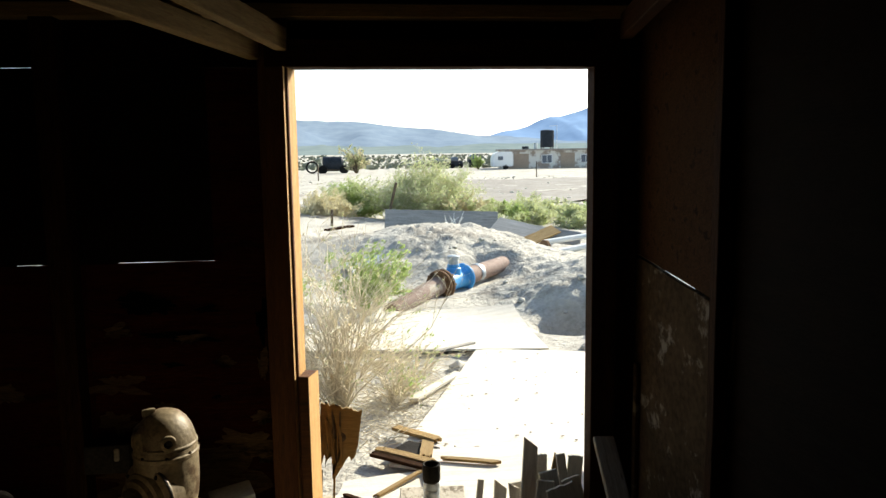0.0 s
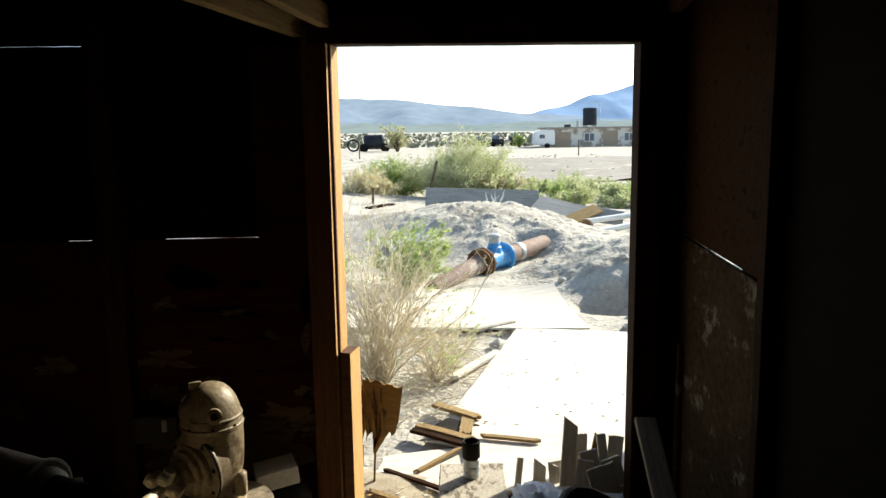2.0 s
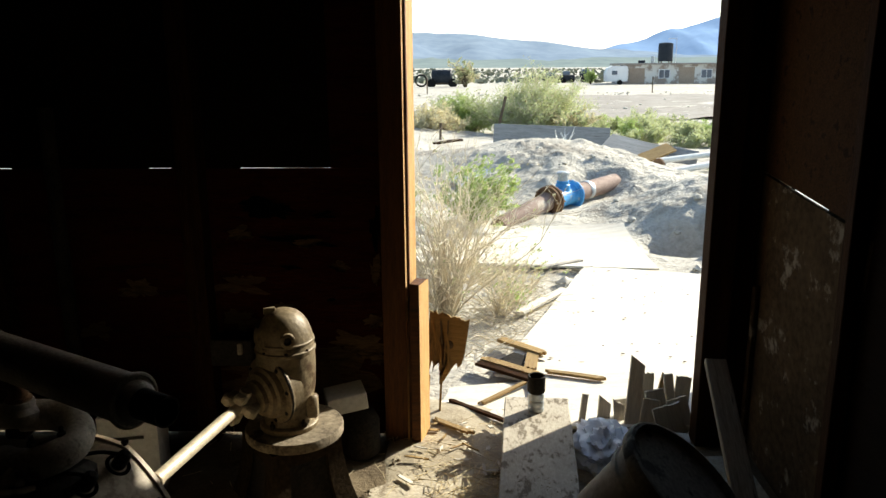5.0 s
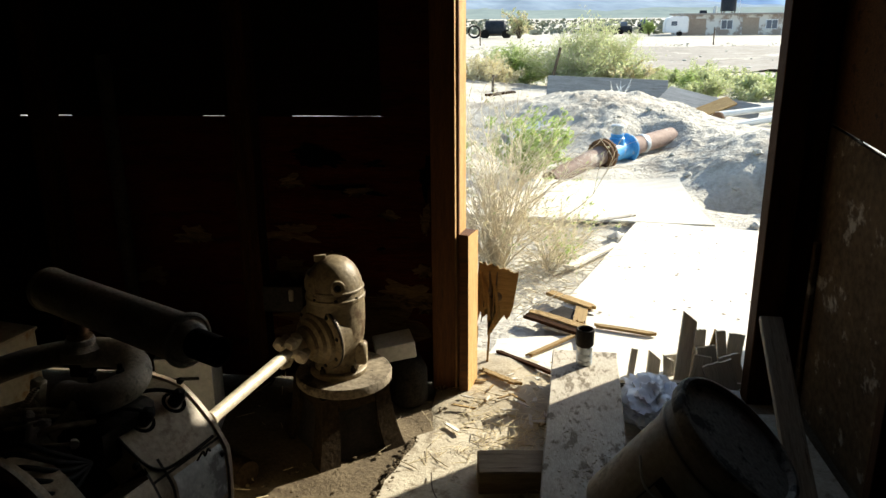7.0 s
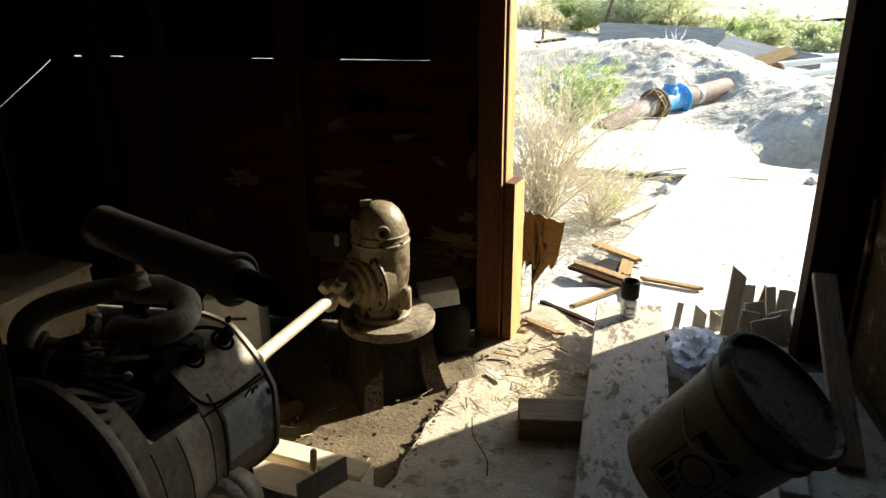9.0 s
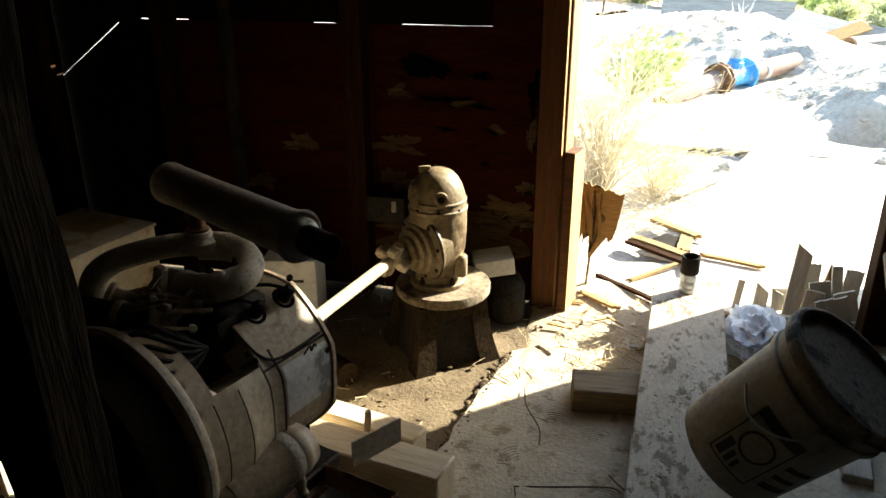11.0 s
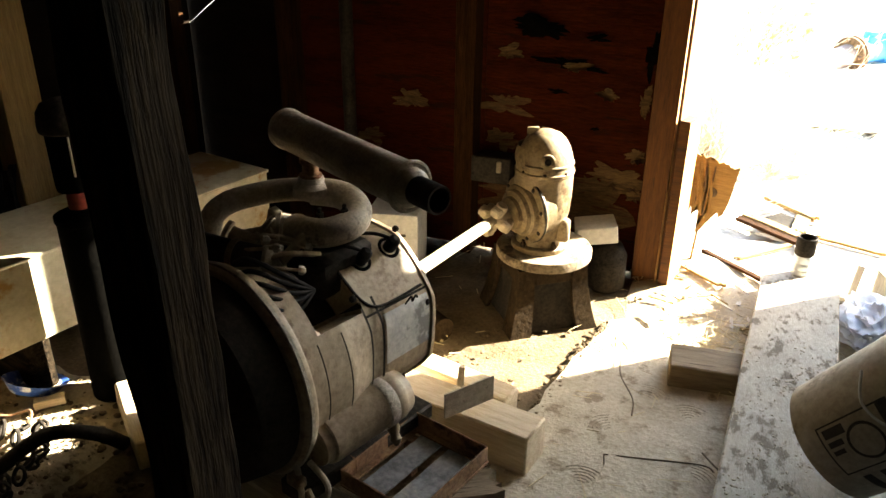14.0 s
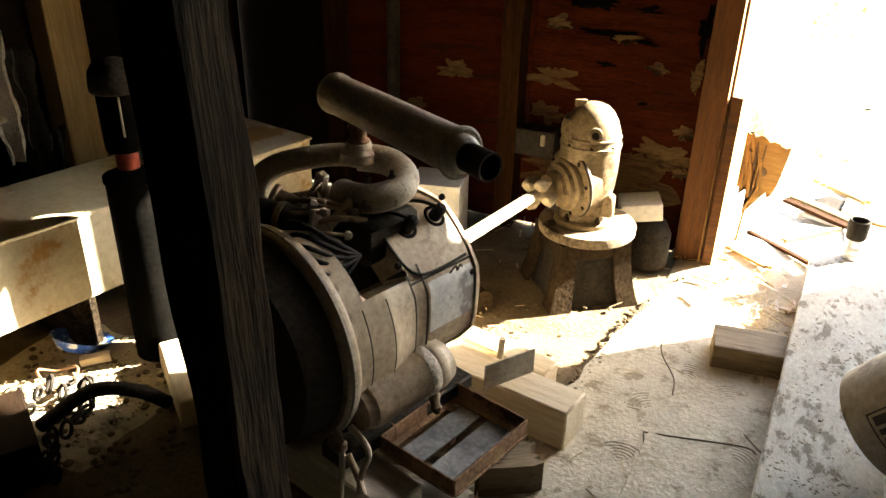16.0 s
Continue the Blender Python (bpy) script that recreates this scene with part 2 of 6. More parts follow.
M_BLOCK = material("dusty_brown_block", (0.13, 0.09, 0.05), (0.3, 0.225, 0.14), 0.88, 0, 4, GRAIN, 0.4, 30, (0.08, 0.05, 0.026), 4, 0.62, 0.15)
M_AMBERPLY = material("amber_plywood", (0.022, 0.009, 0.0028), (0.062, 0.027, 0.009), 0.8, 0, 3, (5, 5, 0.8), 0.25, 26, (0.018, 0.008, 0.004), 3, 0.58)
M_ROCK = material("pale_stone", (0.42, 0.38, 0.32), (0.6, 0.56, 0.48), 0.95, 0, 12, (1, 1, 1), 0.6, 50)


def ground_material():
    m = material("desert_ground", (0.36, 0.325, 0.27), (0.56, 0.52, 0.445), 0.95, 0, 1.6, (1, 1, 1), 1.0, 17, (0.31, 0.275, 0.225), 0.5, 0.56)
    m.node_tree.nodes["Bump"].inputs["Distance"].default_value = 0.06
    return m


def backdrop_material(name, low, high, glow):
    """Far range, a dull surface: distance haze is painted in as pale colour and soft glow."""
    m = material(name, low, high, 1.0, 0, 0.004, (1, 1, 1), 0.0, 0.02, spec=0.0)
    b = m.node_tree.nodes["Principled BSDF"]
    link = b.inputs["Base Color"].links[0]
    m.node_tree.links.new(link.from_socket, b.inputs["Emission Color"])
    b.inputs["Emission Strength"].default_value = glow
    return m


# ---- building tools ----
PLACED = {}


def link_mesh(name, bm, mat, smooth):
    me = bpy.data.meshes.new(name)
    bmesh.ops.recalc_face_normals(bm, faces=bm.faces[:])
    bm.to_mesh(me)
    bm.free()
    me.materials.append(mat)
    if smooth:
        me.shade_smooth()
        me.set_sharp_from_angle(angle=radians(38))
    return new(name, me)


def thing(name, loc, label, category, group="", kind=""):
    ob = new(name)
    ob.empty_display_size = 0.05
    ob.matrix_basis = PLACED[ob] = Matrix.Translation(loc)
    return tagged(ob, label, category, group, kind)


def part(name, bm, mat, parent, label="", m=Matrix(), smooth=True):
    """One mesh under a thing or a part; m is its pose in the world."""
    ob = link_mesh(name, bm, mat, smooth)
    ob.parent = parent
    ob.matrix_basis = PLACED[parent].inverted() @ m
    PLACED[ob] = m.copy()
    return tagged(ob, label)


def solo(name, bm, mat, m, label="", category="", group="", kind="", smooth=True):
    ob = link_mesh(name, bm, mat, smooth)
    ob.matrix_basis = PLACED[ob] = m.copy()
    return tagged(ob, label, category, group, kind)


def box(sx, sy, sz, bevel=0.004, bm=None, at=(0, 0, 0), rot=None, seg=1):
    bm = bm or bmesh.new()
    m = Matrix.Translation(at) @ (rot or Matrix()) @ Matrix.Diagonal((sx, sy, sz, 1))
    r = bmesh.ops.create_cube(bm, size=1, matrix=m)
    if bevel:
        edges = list({e for v in r["verts"] for e in v.link_edges})
        bmesh.ops.bevel(bm, geom=edges, offset=bevel, segments=seg, affect="EDGES", profile=0.5)
    return bm


def board(length, width, thick, rough=0.003, jag=0.0, cuts=8, seed=0, bevel=0.003, top=1.0):
    """A plank along x with slightly uneven faces; jag: how far its ends are splintered."""
    rnd = random.Random(seed)
    bm = box(length, width, thick, 0)
    bmesh.ops.subdivide_edges(bm, edges=[e for e in bm.edges if abs((e.verts[0].co - e.verts[1].co).x) > length * 0.5], cuts=cuts, use_grid_fill=True)
    if jag:
        bmesh.ops.subdivide_edges(bm, edges=[e for e in bm.edges if abs((e.verts[0].co - e.verts[1].co).y) > width * 0.5], cuts=9, use_grid_fill=True)
        table = {}
        for v in bm.verts:
            if abs(abs(v.co.x) - length / 2) < 1e-5:
                key = (v.co.x > 0, round(v.co.y, 4))
                table.setdefault(key, rnd.uniform(-jag, jag * 0.3))
                v.co.x += table[key] * (top if v.co.x > 0 else -1)
    for v in bm.verts:
        v.co += Vector(noise.noise_vector(v.co * 5 + Vector((seed * 7.1, 0, 0)))) * rough
    if bevel and not jag:
        bmesh.ops.bevel(bm, geom=[e for e in bm.edges if e.calc_face_angle(0) > 1.0], offset=bevel, segments=1, affect="EDGES")
    return bm


def lathe(profile, seg=32, bm=None, m=Matrix(), cap=True):
    """Turns (radius, height) pairs round the local z axis."""
    bm = bm or bmesh.new()
    rings = []
    for r, z in profile:
        rings.append([bm.verts.new(m @ Vector((r * math.cos(2 * math.pi * i / seg), r * math.sin(2 * math.pi * i / seg), z))) for i in range(seg)])
    for a, b in zip(rings, rings[1:]):
        for i in range(seg):
            bm.faces.new((a[i], a[(i + 1) % seg], b[(i + 1) % seg], b[i]))
    if cap:
        bm.faces.new(rings[0][::-1])
        bm.faces.new(rings[-1])
    return bm


def smooth_path(points, steps=6):
    pts = [Vector(p) for p in points]
    out = []
    for i in range(len(pts) - 1):
        p0, p1, p2, p3 = pts[max(i - 1, 0)], pts[i], pts[i + 1], pts[min(i + 2, len(pts) - 1)]
        for s in range(steps):
            t = s / steps
            out.append(0.5 * (2 * p1 + (p2 - p0) * t + (2 * p0 - 5 * p1 + 4 * p2 - p3) * t * t + (3 * p1 - p0 - 3 * p2 + p3) * t ** 3))
    return out + [pts[-1]]


def tube(points, radius, seg=12, bm=None, steps=6, taper=None):
    """A round bar along a smoothed line; taper: radius at the far end."""
    bm = bm or bmesh.new()
    pts = smooth_path(points, steps) if steps > 1 else [Vector(p) for p in points]
    side = None
    rings = []
    for i, p in enumerate(pts):
        d = (pts[min(i + 1, len(pts) - 1)] - pts[max(i - 1, 0)]).normalized()
        if side is None:
            side = d.orthogonal().normalized()
        side = (side - d * side.dot(d)).normalized()
        up = d.cross(side)
        r = radius if taper is None else radius + (taper - radius) * i / (len(pts) - 1)
        rings.append([bm.verts.new(p + (side * math.cos(a) + up * math.sin(a)) * r) for a in [2 * math.pi * j / seg for j in range(seg)]])
    for a, b in zip(rings, rings[1:]):
        for i in range(seg):
            bm.faces.new((a[i], a[(i + 1) % seg], b[(i + 1) % seg], b[i]))
    bm.faces.new(rings[0][::-1])
    bm.faces.new(rings[-1])
    return bm


def along(a, b, roll=0.0):
    """Pose at the middle of a line from a to b, local x along it, local z as near up as can be."""
    a, b = Vector(a), Vector(b)
    x = (b - a).normalized()
    y = Vector((0, 0, 1)).cross(x)
    y = y.normalized() if y.length > 1e-4 else Vector((0, 1, 0))
    z = x.cross(y)
    m = Matrix((x, y, z)).transposed().to_4x4()
    return Matrix.Translation((a + b) / 2) @ m @ Matrix.Rotation(radians(roll), 4, "X")


def axis_z(origin, direction):
    """Pose whose local z points along direction."""
    return Matrix.Translation(origin) @ Vector(direction).to_track_quat("Z", "Y").to_matrix().to_4x4()


# ---- the shed: floor, walls, roof ----
WALL_Y = 3.11          # inner face of the door wall's sheathing
LEFT_X, RIGHT_X, BACK_Y, ROOF_Z = -2.4, 1.5, -2.2, 2.42
DOOR_L, DOOR_R, DOOR_TOP = 0.05, 1.297, 2.02


def sheet(name, x0, x1, z0, z1, mat, parent, y=WALL_Y, t=0.019, seed=0, label=""):
    """An upright plywood sheet in the door wall."""
    return part(name, board(x1 - x0, z1 - z0, t, 0.0015, 0, 6, seed, 0.002), mat, parent, label,
                Matrix.Translation(((x0 + x1) / 2, y + t / 2, (z0 + z1) / 2)) @ Matrix.Rotation(radians(90), 4, "X"))


def side_sheet(name, x, y0, y1, z0, z1, mat, parent, t=0.019, seed=0, tilt=0.0, label=""):
    m = Matrix.Translation((x + t / 2, (y0 + y1) / 2, (z0 + z1) / 2)) @ Matrix.Rotation(radians(90), 4, "Z") @ Matrix.Rotation(radians(90 + 0), 4, "X") @ Matrix.Rotation(radians(tilt), 4, "Z")
    return part(name, board(y1 - y0, z1 - z0, t, 0.0015, 0, 6, seed, 0.002), mat, parent, label, m)


def stud(name, a, b, w, d, mat, parent, seed=0, label="", roll=0):
    length = (Vector(b) - Vector(a)).length
    return part(name, board(length, w, d, 0.002, 0, 8, seed, 0.003), mat, parent, label, along(a, b, roll))


wall_front = thing("wall_front", (0, WALL_Y, 0), "door wall of bare studs and reddish plywood sheets with light leaking through the joint", "wall", kind="structure")
GAP = 1.236
# sheets left of the door, with the thin joint that lets light in
sheet("plywood_sheet", -0.83, 0.0, 0.0, GAP - 0.001, M_REDPLY, wall_front, seed=1)
sheet("plywood_sheet", -1.79, -0.832, 0.0, GAP - 0.002, M_REDPLY, wall_front, seed=2)


def cut_sheet(points, mat, parent, t=0.019):
    """An upright sheet in the door wall with a slanting cut: its outline in x and z."""
    bm = bmesh.new()
    a = [bm.verts.new((x, WALL_Y, z)) for x, z in points]
    b = [bm.verts.new((x, WALL_Y + t, z)) for x, z in points]
    bm.faces.new(a)
    bm.faces.new(b[::-1])
    for i in range(len(a)):
        bm.faces.new((a[i], a[(i + 1) % len(a)], b[(i + 1) % len(a)], b[i]))
    part("plywood_sheet", bm, mat, parent, "", smooth=False)


cut_sheet(((-1.792, 0), (-2.42, 0), (-2.42, 0.955), (-2.06, 1.214), (-2.06, GAP - 0.004), (-1.792, GAP - 0.004)), M_DARKPLY, wall_front)
cut_sheet(((-2.42, 0.963), (-2.066, 1.2205), (-2.066, GAP - 0.004), (-2.42, GAP - 0.004)), M_DARKPLY, wall_front)
sheet("plywood_sheet", -0.31, 0.0, GAP - 0.001, 2.03, M_REDPLY, wall_front, seed=4)
# Most sheets from here carry the shade in their near-black colour.
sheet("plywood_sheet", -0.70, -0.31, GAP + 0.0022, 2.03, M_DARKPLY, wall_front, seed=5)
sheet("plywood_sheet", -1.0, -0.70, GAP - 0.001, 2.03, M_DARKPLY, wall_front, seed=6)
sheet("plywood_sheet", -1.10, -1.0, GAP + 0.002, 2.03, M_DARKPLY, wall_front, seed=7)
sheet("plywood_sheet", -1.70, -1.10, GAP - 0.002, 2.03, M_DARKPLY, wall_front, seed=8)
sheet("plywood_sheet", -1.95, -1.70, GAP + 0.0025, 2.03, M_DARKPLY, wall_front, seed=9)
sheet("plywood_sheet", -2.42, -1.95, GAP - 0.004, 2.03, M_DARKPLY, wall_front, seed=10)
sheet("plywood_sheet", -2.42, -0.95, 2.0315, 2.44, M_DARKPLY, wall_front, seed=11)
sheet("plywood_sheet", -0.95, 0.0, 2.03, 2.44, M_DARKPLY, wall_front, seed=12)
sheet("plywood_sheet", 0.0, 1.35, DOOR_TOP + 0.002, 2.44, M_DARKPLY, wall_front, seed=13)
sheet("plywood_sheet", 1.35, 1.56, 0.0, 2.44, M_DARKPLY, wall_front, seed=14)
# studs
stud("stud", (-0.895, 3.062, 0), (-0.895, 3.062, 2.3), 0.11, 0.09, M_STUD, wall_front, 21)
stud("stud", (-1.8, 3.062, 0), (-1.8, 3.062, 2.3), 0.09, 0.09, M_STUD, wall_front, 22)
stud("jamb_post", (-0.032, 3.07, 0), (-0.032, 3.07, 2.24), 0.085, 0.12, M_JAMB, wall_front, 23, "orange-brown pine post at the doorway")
bm = bmesh.new()
for z0, z1 in ((0.0, 2.03),):
    lo = [bm.verts.new((x, y, z0)) for x, y in ((0.012, 3.008), (0.05, 3.126), (0.012, 3.126))]
    hi = [bm.verts.new((v.co.x, v.co.y, z1)) for v in lo]
    bm.faces.new(lo[::-1])
    bm.faces.new(hi)
    for i in range(3):
        bm.faces.new((lo[i], lo[(i + 1) % 3], hi[(i + 1) % 3], hi[i]))
# Brighter pine paints the sunlight on the outer face of this wedge.
part("jamb_facing", bm, M_SUNJAMB, wall_front, "pine facing strip coloured bright orange for the sun on it", smooth=False)
bm = bmesh.new()
lo = [bm.verts.new((x, y, 0.0)) for x, y in ((0.03, 3.0), (0.068, 3.0), (0.1, 3.112), (0.052, 3.112))]
hi = [bm.verts.new((v.co.x, v.co.y, 0.752 - 0.1 * (v.co.x - 0.03))) for v in lo]
bm.faces.new(lo[::-1])
bm.faces.new(hi)
for i in range(4):
    bm.faces.new((lo[i], lo[(i + 1) % 4], hi[(i + 1) % 4], hi[i]))
part("jamb_board", bm, M_JAMB, wall_front, "short pine board nailed to the post", smooth=False)
bm = bmesh.new()
lo = [bm.verts.new((x, y, 0.0)) for x, y in ((0.07, 2.999), (0.104, 3.112), (0.1005, 3.112))]
hi = [bm.verts.new((v.co.x, v.co.y, 0.745)) for v in lo]
bm.faces.new(lo[::-1])
bm.faces.new(hi)
for i in range(3):
    bm.faces.new((lo[i], lo[(i + 1) % 3], hi[(i + 1) % 3], hi[i]))
# Thin strip laid over the board; its bright colour paints the sunlit edge.
part("board_edge", bm, M_SUNJAMB, wall_front, "thin added strip coloured as the sunlit edge of the short board", smooth=False)
stud("jamb_post", (1.345, 3.06, 0), (1.345, 3.06, 2.24), 0.095, 0.11, M_STUD, wall_front, 25)
stud("stud", (1.445, 3.06, 0), (1.445, 3.06, 2.3), 0.04, 0.09, M_STUD, wall_front, 26)
stud("trim_strip", (1.485, 2.985, 0), (1.485, 2.985, 0.75), 0.03, 0.02, M_GREYPLY, wall_front, 27)
stud("header", (-0.06, 3.06, 2.075), (1.4, 3.06, 2.075), 0.1, 0.11, M_STUD, wall_front, 28)
stud("top_plate", (-2.4, 3.04, 2.237), (1.5, 3.04, 2.24), 0.1, 0.052, M_SPLIT, wall_front, 29)
# Unseen; added so that its shadow edge falls across slab and plank.
blocker = thing("sun_blocker", (1.37, 3.15, 0), "unseen added planks outside the doorway that block the sun", "door", kind="structure")
for i in range(3):
    u0, u1 = i / 3, (i + 0.98) / 3
    a_, b_ = Vector((1.405, 3.15, 1.04)), Vector((1.515, 3.6, 1.04))
    part("plank", box((b_ - a_).length * (u1 - u0), 0.025, 2.06, 0.003), M_GREYWOOD, blocker, "", along(a_.lerp(b_, u0), a_.lerp(b_, u1)), False)

# torn pieces of veneer on the red sheet, and the bare ply that they left
rv = random.Random(5)


def torn_piece(w, h, seed, lift, rays=46):
    """A ragged flake: torn round its edge in long splinters along the grain, one edge curling off the wall."""
    bm = bmesh.new()
    mid = bm.verts.new((0, 0, 0.001))
    inner, outer = [], []
    for j in range(rays):
        a = 2 * math.pi * j / rays
        k = 0.62 + 0.55 * noise.noise((math.cos(a) * 1.6, math.sin(a) * 1.6, seed * 3.1)) + 0.28 * noise.noise((math.cos(a) * 6, math.sin(a) * 6, seed * 5.3))
        k = max(k, 0.16)
        x, y = 0.5 * w * k * math.cos(a) * (1 + rv.uniform(0, 0.22)), 0.5 * h * k * math.sin(a)
        curl = max(0.0, -math.sin(a + 0.6 * math.sin(seed)))
        inner.append(bm.verts.new((x * 0.6, y * 0.6, 0.001 + 0.15 * lift * curl)))
        outer.append(bm.verts.new((x, y, 0.001 + lift * curl * (0.6 + 0.4 * noise.noise((a * 2, seed, 0))))))
    for j in range(rays):
        n_ = (j + 1) % rays
        bm.faces.new((mid, inner[j], inner[n_]))
        bm.faces.new((inner[j], outer[j], outer[n_], inner[n_]))
    return bm


def on_wall(px, pz, turn=0.0, off=0.003):
    return Matrix.Translation((px, WALL_Y - off, pz)) @ Matrix.Rotation(radians(90), 4, "X") @ Matrix.Rotation(turn, 4, "Z")


for i, (px, pz, w, h, kind_) in enumerate(((-0.46, 0.24, 0.62, 0.6, 2), (-0.62, 0.28, 0.5, 0.4, 2), (-0.3, 0.3, 0.34, 0.4, 2), (-0.73, 0.72, 0.3, 0.12, 2), (-0.74, 0.56, 0.22, 0.16, 2), (-0.2, 0.44, 0.3, 0.15, 1), (-0.13, 0.78, 0.08, 0.16, 1), (-0.28, 0.8, 0.12, 0.08, 1), (-0.47, 0.92, 0.34, 0.07, 0), (-0.43, 0.91, 0.14, 0.06, 1), (-0.6, 1.06, 0.34, 0.12, 0), (-0.72, 0.95, 0.14, 0.09, 1), (-0.31, 0.38, 0.26, 0.06, 1), (-0.12, 0.98, 0.09, 0.3, 0), (-0.33, 0.65, 0.06, 0.03, 0), (-0.5, 0.8, 0.12, 0.04, 0), (-0.14, 0.55, 0.12, 0.1, 1), (-0.55, 0.62, 0.1, 0.05, 1), (-0.35, 1.03, 0.16, 0.05, 0), (-0.13, 0.37, 0.14, 0.08, 1), (-1.2, 0.7, 0.22, 0.12, 1), (-1.4, 0.5, 0.2, 0.12, 2))):
    part("veneer_flap" if kind_ == 1 else "stain" if kind_ == 0 else "bare_patch", torn_piece(w, h, i + 1.3, 0.001 if kind_ != 1 else rv.uniform(0.015, 0.045)), (M_PITCH, M_PEEL, M_BAREPLY)[kind_], wall_front, "", on_wall(px, pz, rv.uniform(-0.12, 0.2), 0.0035 + 0.0004 * i), False)

wall_left = thing("wall_left", (LEFT_X, 0, 0), "side wall of studs and plywood coloured near black for shade", "wall", kind="structure")
for i, (y0, y1) in enumerate(((-2.3, -0.9), (-0.898, 0.5), (0.502, 1.62), (1.622, 3.1))):
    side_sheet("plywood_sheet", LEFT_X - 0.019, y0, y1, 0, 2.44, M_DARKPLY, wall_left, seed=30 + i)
for i, y in enumerate((-0.9, 0.5, 1.97, 2.9)):
    stud("stud", (LEFT_X + 0.046, y, 0), (LEFT_X + 0.046, y, 2.4), 0.17 if i == 2 else 0.09, 0.09, M_SPLIT if i == 2 else M_STUD, wall_left, 40 + i)
wall_right = thing("wall_right", (RIGHT_X, 0, 0), "side wall of stained plywood sheets with a slanting open joint", "wall", kind="structure")
side_sheet("plywood_sheet", RIGHT_X, 2.2, 3.1, -0.06, 1.175, M_GREYPLY, wall_right, seed=50, tilt=5.2)
side_sheet("plywood_sheet", RIGHT_X, 2.2, 3.1, 1.193, 2.5, M_AMBERPLY, wall_right, seed=51, tilt=5.2)
# Two pieces added outside to shut parts of the joint to light.
side_sheet("batten", RIGHT_X + 0.02, 2.2, 2.5, 1.12, 1.19, M_STUD, wall_right, t=0.04, seed=54, tilt=5.2)
side_sheet("batten", RIGHT_X + 0.02, 2.84, 3.1, 1.2, 1.26, M_GREYWOOD, wall_right, t=0.04, seed=55, tilt=5.2)
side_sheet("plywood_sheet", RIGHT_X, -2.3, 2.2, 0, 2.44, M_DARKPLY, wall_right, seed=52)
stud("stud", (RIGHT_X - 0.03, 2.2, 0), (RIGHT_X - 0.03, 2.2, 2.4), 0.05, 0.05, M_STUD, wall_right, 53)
# Unseen board added outside to keep the sun from streaking through the joint.
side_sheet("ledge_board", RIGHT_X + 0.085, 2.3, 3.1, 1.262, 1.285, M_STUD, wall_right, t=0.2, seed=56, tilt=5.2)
# Unseen strips added outside; they stop sun leaking past the tilted sheets.
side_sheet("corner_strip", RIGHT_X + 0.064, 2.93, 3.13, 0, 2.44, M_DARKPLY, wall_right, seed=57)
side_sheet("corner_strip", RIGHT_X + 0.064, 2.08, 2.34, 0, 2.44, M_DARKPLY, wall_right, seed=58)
# Never in view; closes the shed against stray light.
wall_back = thing("wall_back", (0, BACK_Y, 0), "plain unseen plywood wall closing the shed, coloured near black", "wall", kind="structure")
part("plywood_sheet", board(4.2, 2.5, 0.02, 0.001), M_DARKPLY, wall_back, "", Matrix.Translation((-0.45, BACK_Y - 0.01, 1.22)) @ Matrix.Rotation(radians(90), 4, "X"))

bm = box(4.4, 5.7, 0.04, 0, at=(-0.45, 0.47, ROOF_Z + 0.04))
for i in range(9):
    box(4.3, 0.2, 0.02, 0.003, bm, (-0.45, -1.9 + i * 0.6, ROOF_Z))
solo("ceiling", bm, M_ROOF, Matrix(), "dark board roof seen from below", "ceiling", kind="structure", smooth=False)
for i, (a, b, w, d) in enumerate((((-0.1, 3.03, 2.09), (-0.62, 1.1, 2.12), 0.045, 0.075), ((0.01, 3.02, 2.13), (-0.4, 1.1, 2.17), 0.045, 0.09), ((1.42, 3.0, 2.18), (1.1, 1.3, 2.2), 0.05, 0.1))):
    L = (Vector(b) - Vector(a)).length
    solo("rafter", board(L, w, d, 0.002, 0, 8, 60 + i), M_SPLIT if i < 2 else M_STUD, along(a, b), "bare pine rafter under the roof", "rafter", "rafters", "structure")

# ---- floor inside ----
def floor_mesh(x0, x1, y0, y1, step, amp, seed, z):
    bm = bmesh.new()
    nx, ny = int((x1 - x0) / step) + 1, int((y1 - y0) / step) + 1
    rows = []
    for j in range(ny + 1):
        row = []
        for i in range(nx + 1):
            p = Vector((x0 + (x1 - x0) * i / nx, y0 + (y1 - y0) * j / ny, 0))
            h = noise.fractal(p * 2.2 + Vector((seed, 0, 0)), 1.0, 2.0, 5) * amp
            row.append(bm.verts.new((p.x, p.y, z + h)))
        rows.append(row)
    for a, b in zip(rows, rows[1:]):
        for i in range(nx):
            bm.faces.new((a[i], a[i + 1], b[i + 1], b[i]))
    return bm


solo("floor", floor_mesh(-2.45, 1.56, -2.3, 3.16, 0.03, 0.016, 3, -0.006), M_DIRT, Matrix(), "loose tan dirt floor with tracks and litter", "floor", kind="structure")
# a concrete slab with a broken edge, right of the engine
bm = bmesh.new()
rs = random.Random(11)
edge = [(-0.24 + 0.13 * (y - 1.9) / 0.7 + rs.uniform(-0.018, 0.018), y) for y in [0.2 + 0.08 * i for i in range(31)]]
top = [bm.verts.new((x, y, 0.016)) for x, y in edge] + [bm.verts.new((0.05, 2.72, 0.016)), bm.verts.new((0.5, 2.86, 0.016)), bm.verts.new((1.45, 2.9, 0.016)), bm.verts.new((1.45, 0.2, 0.016))]
f = bm.faces.new(top)
ext = bmesh.ops.extrude_face_region(bm, geom=[f])
for v in ext["geom"]:
    if isinstance(v, bmesh.types.BMVert):
        v.co.z -= 0.05
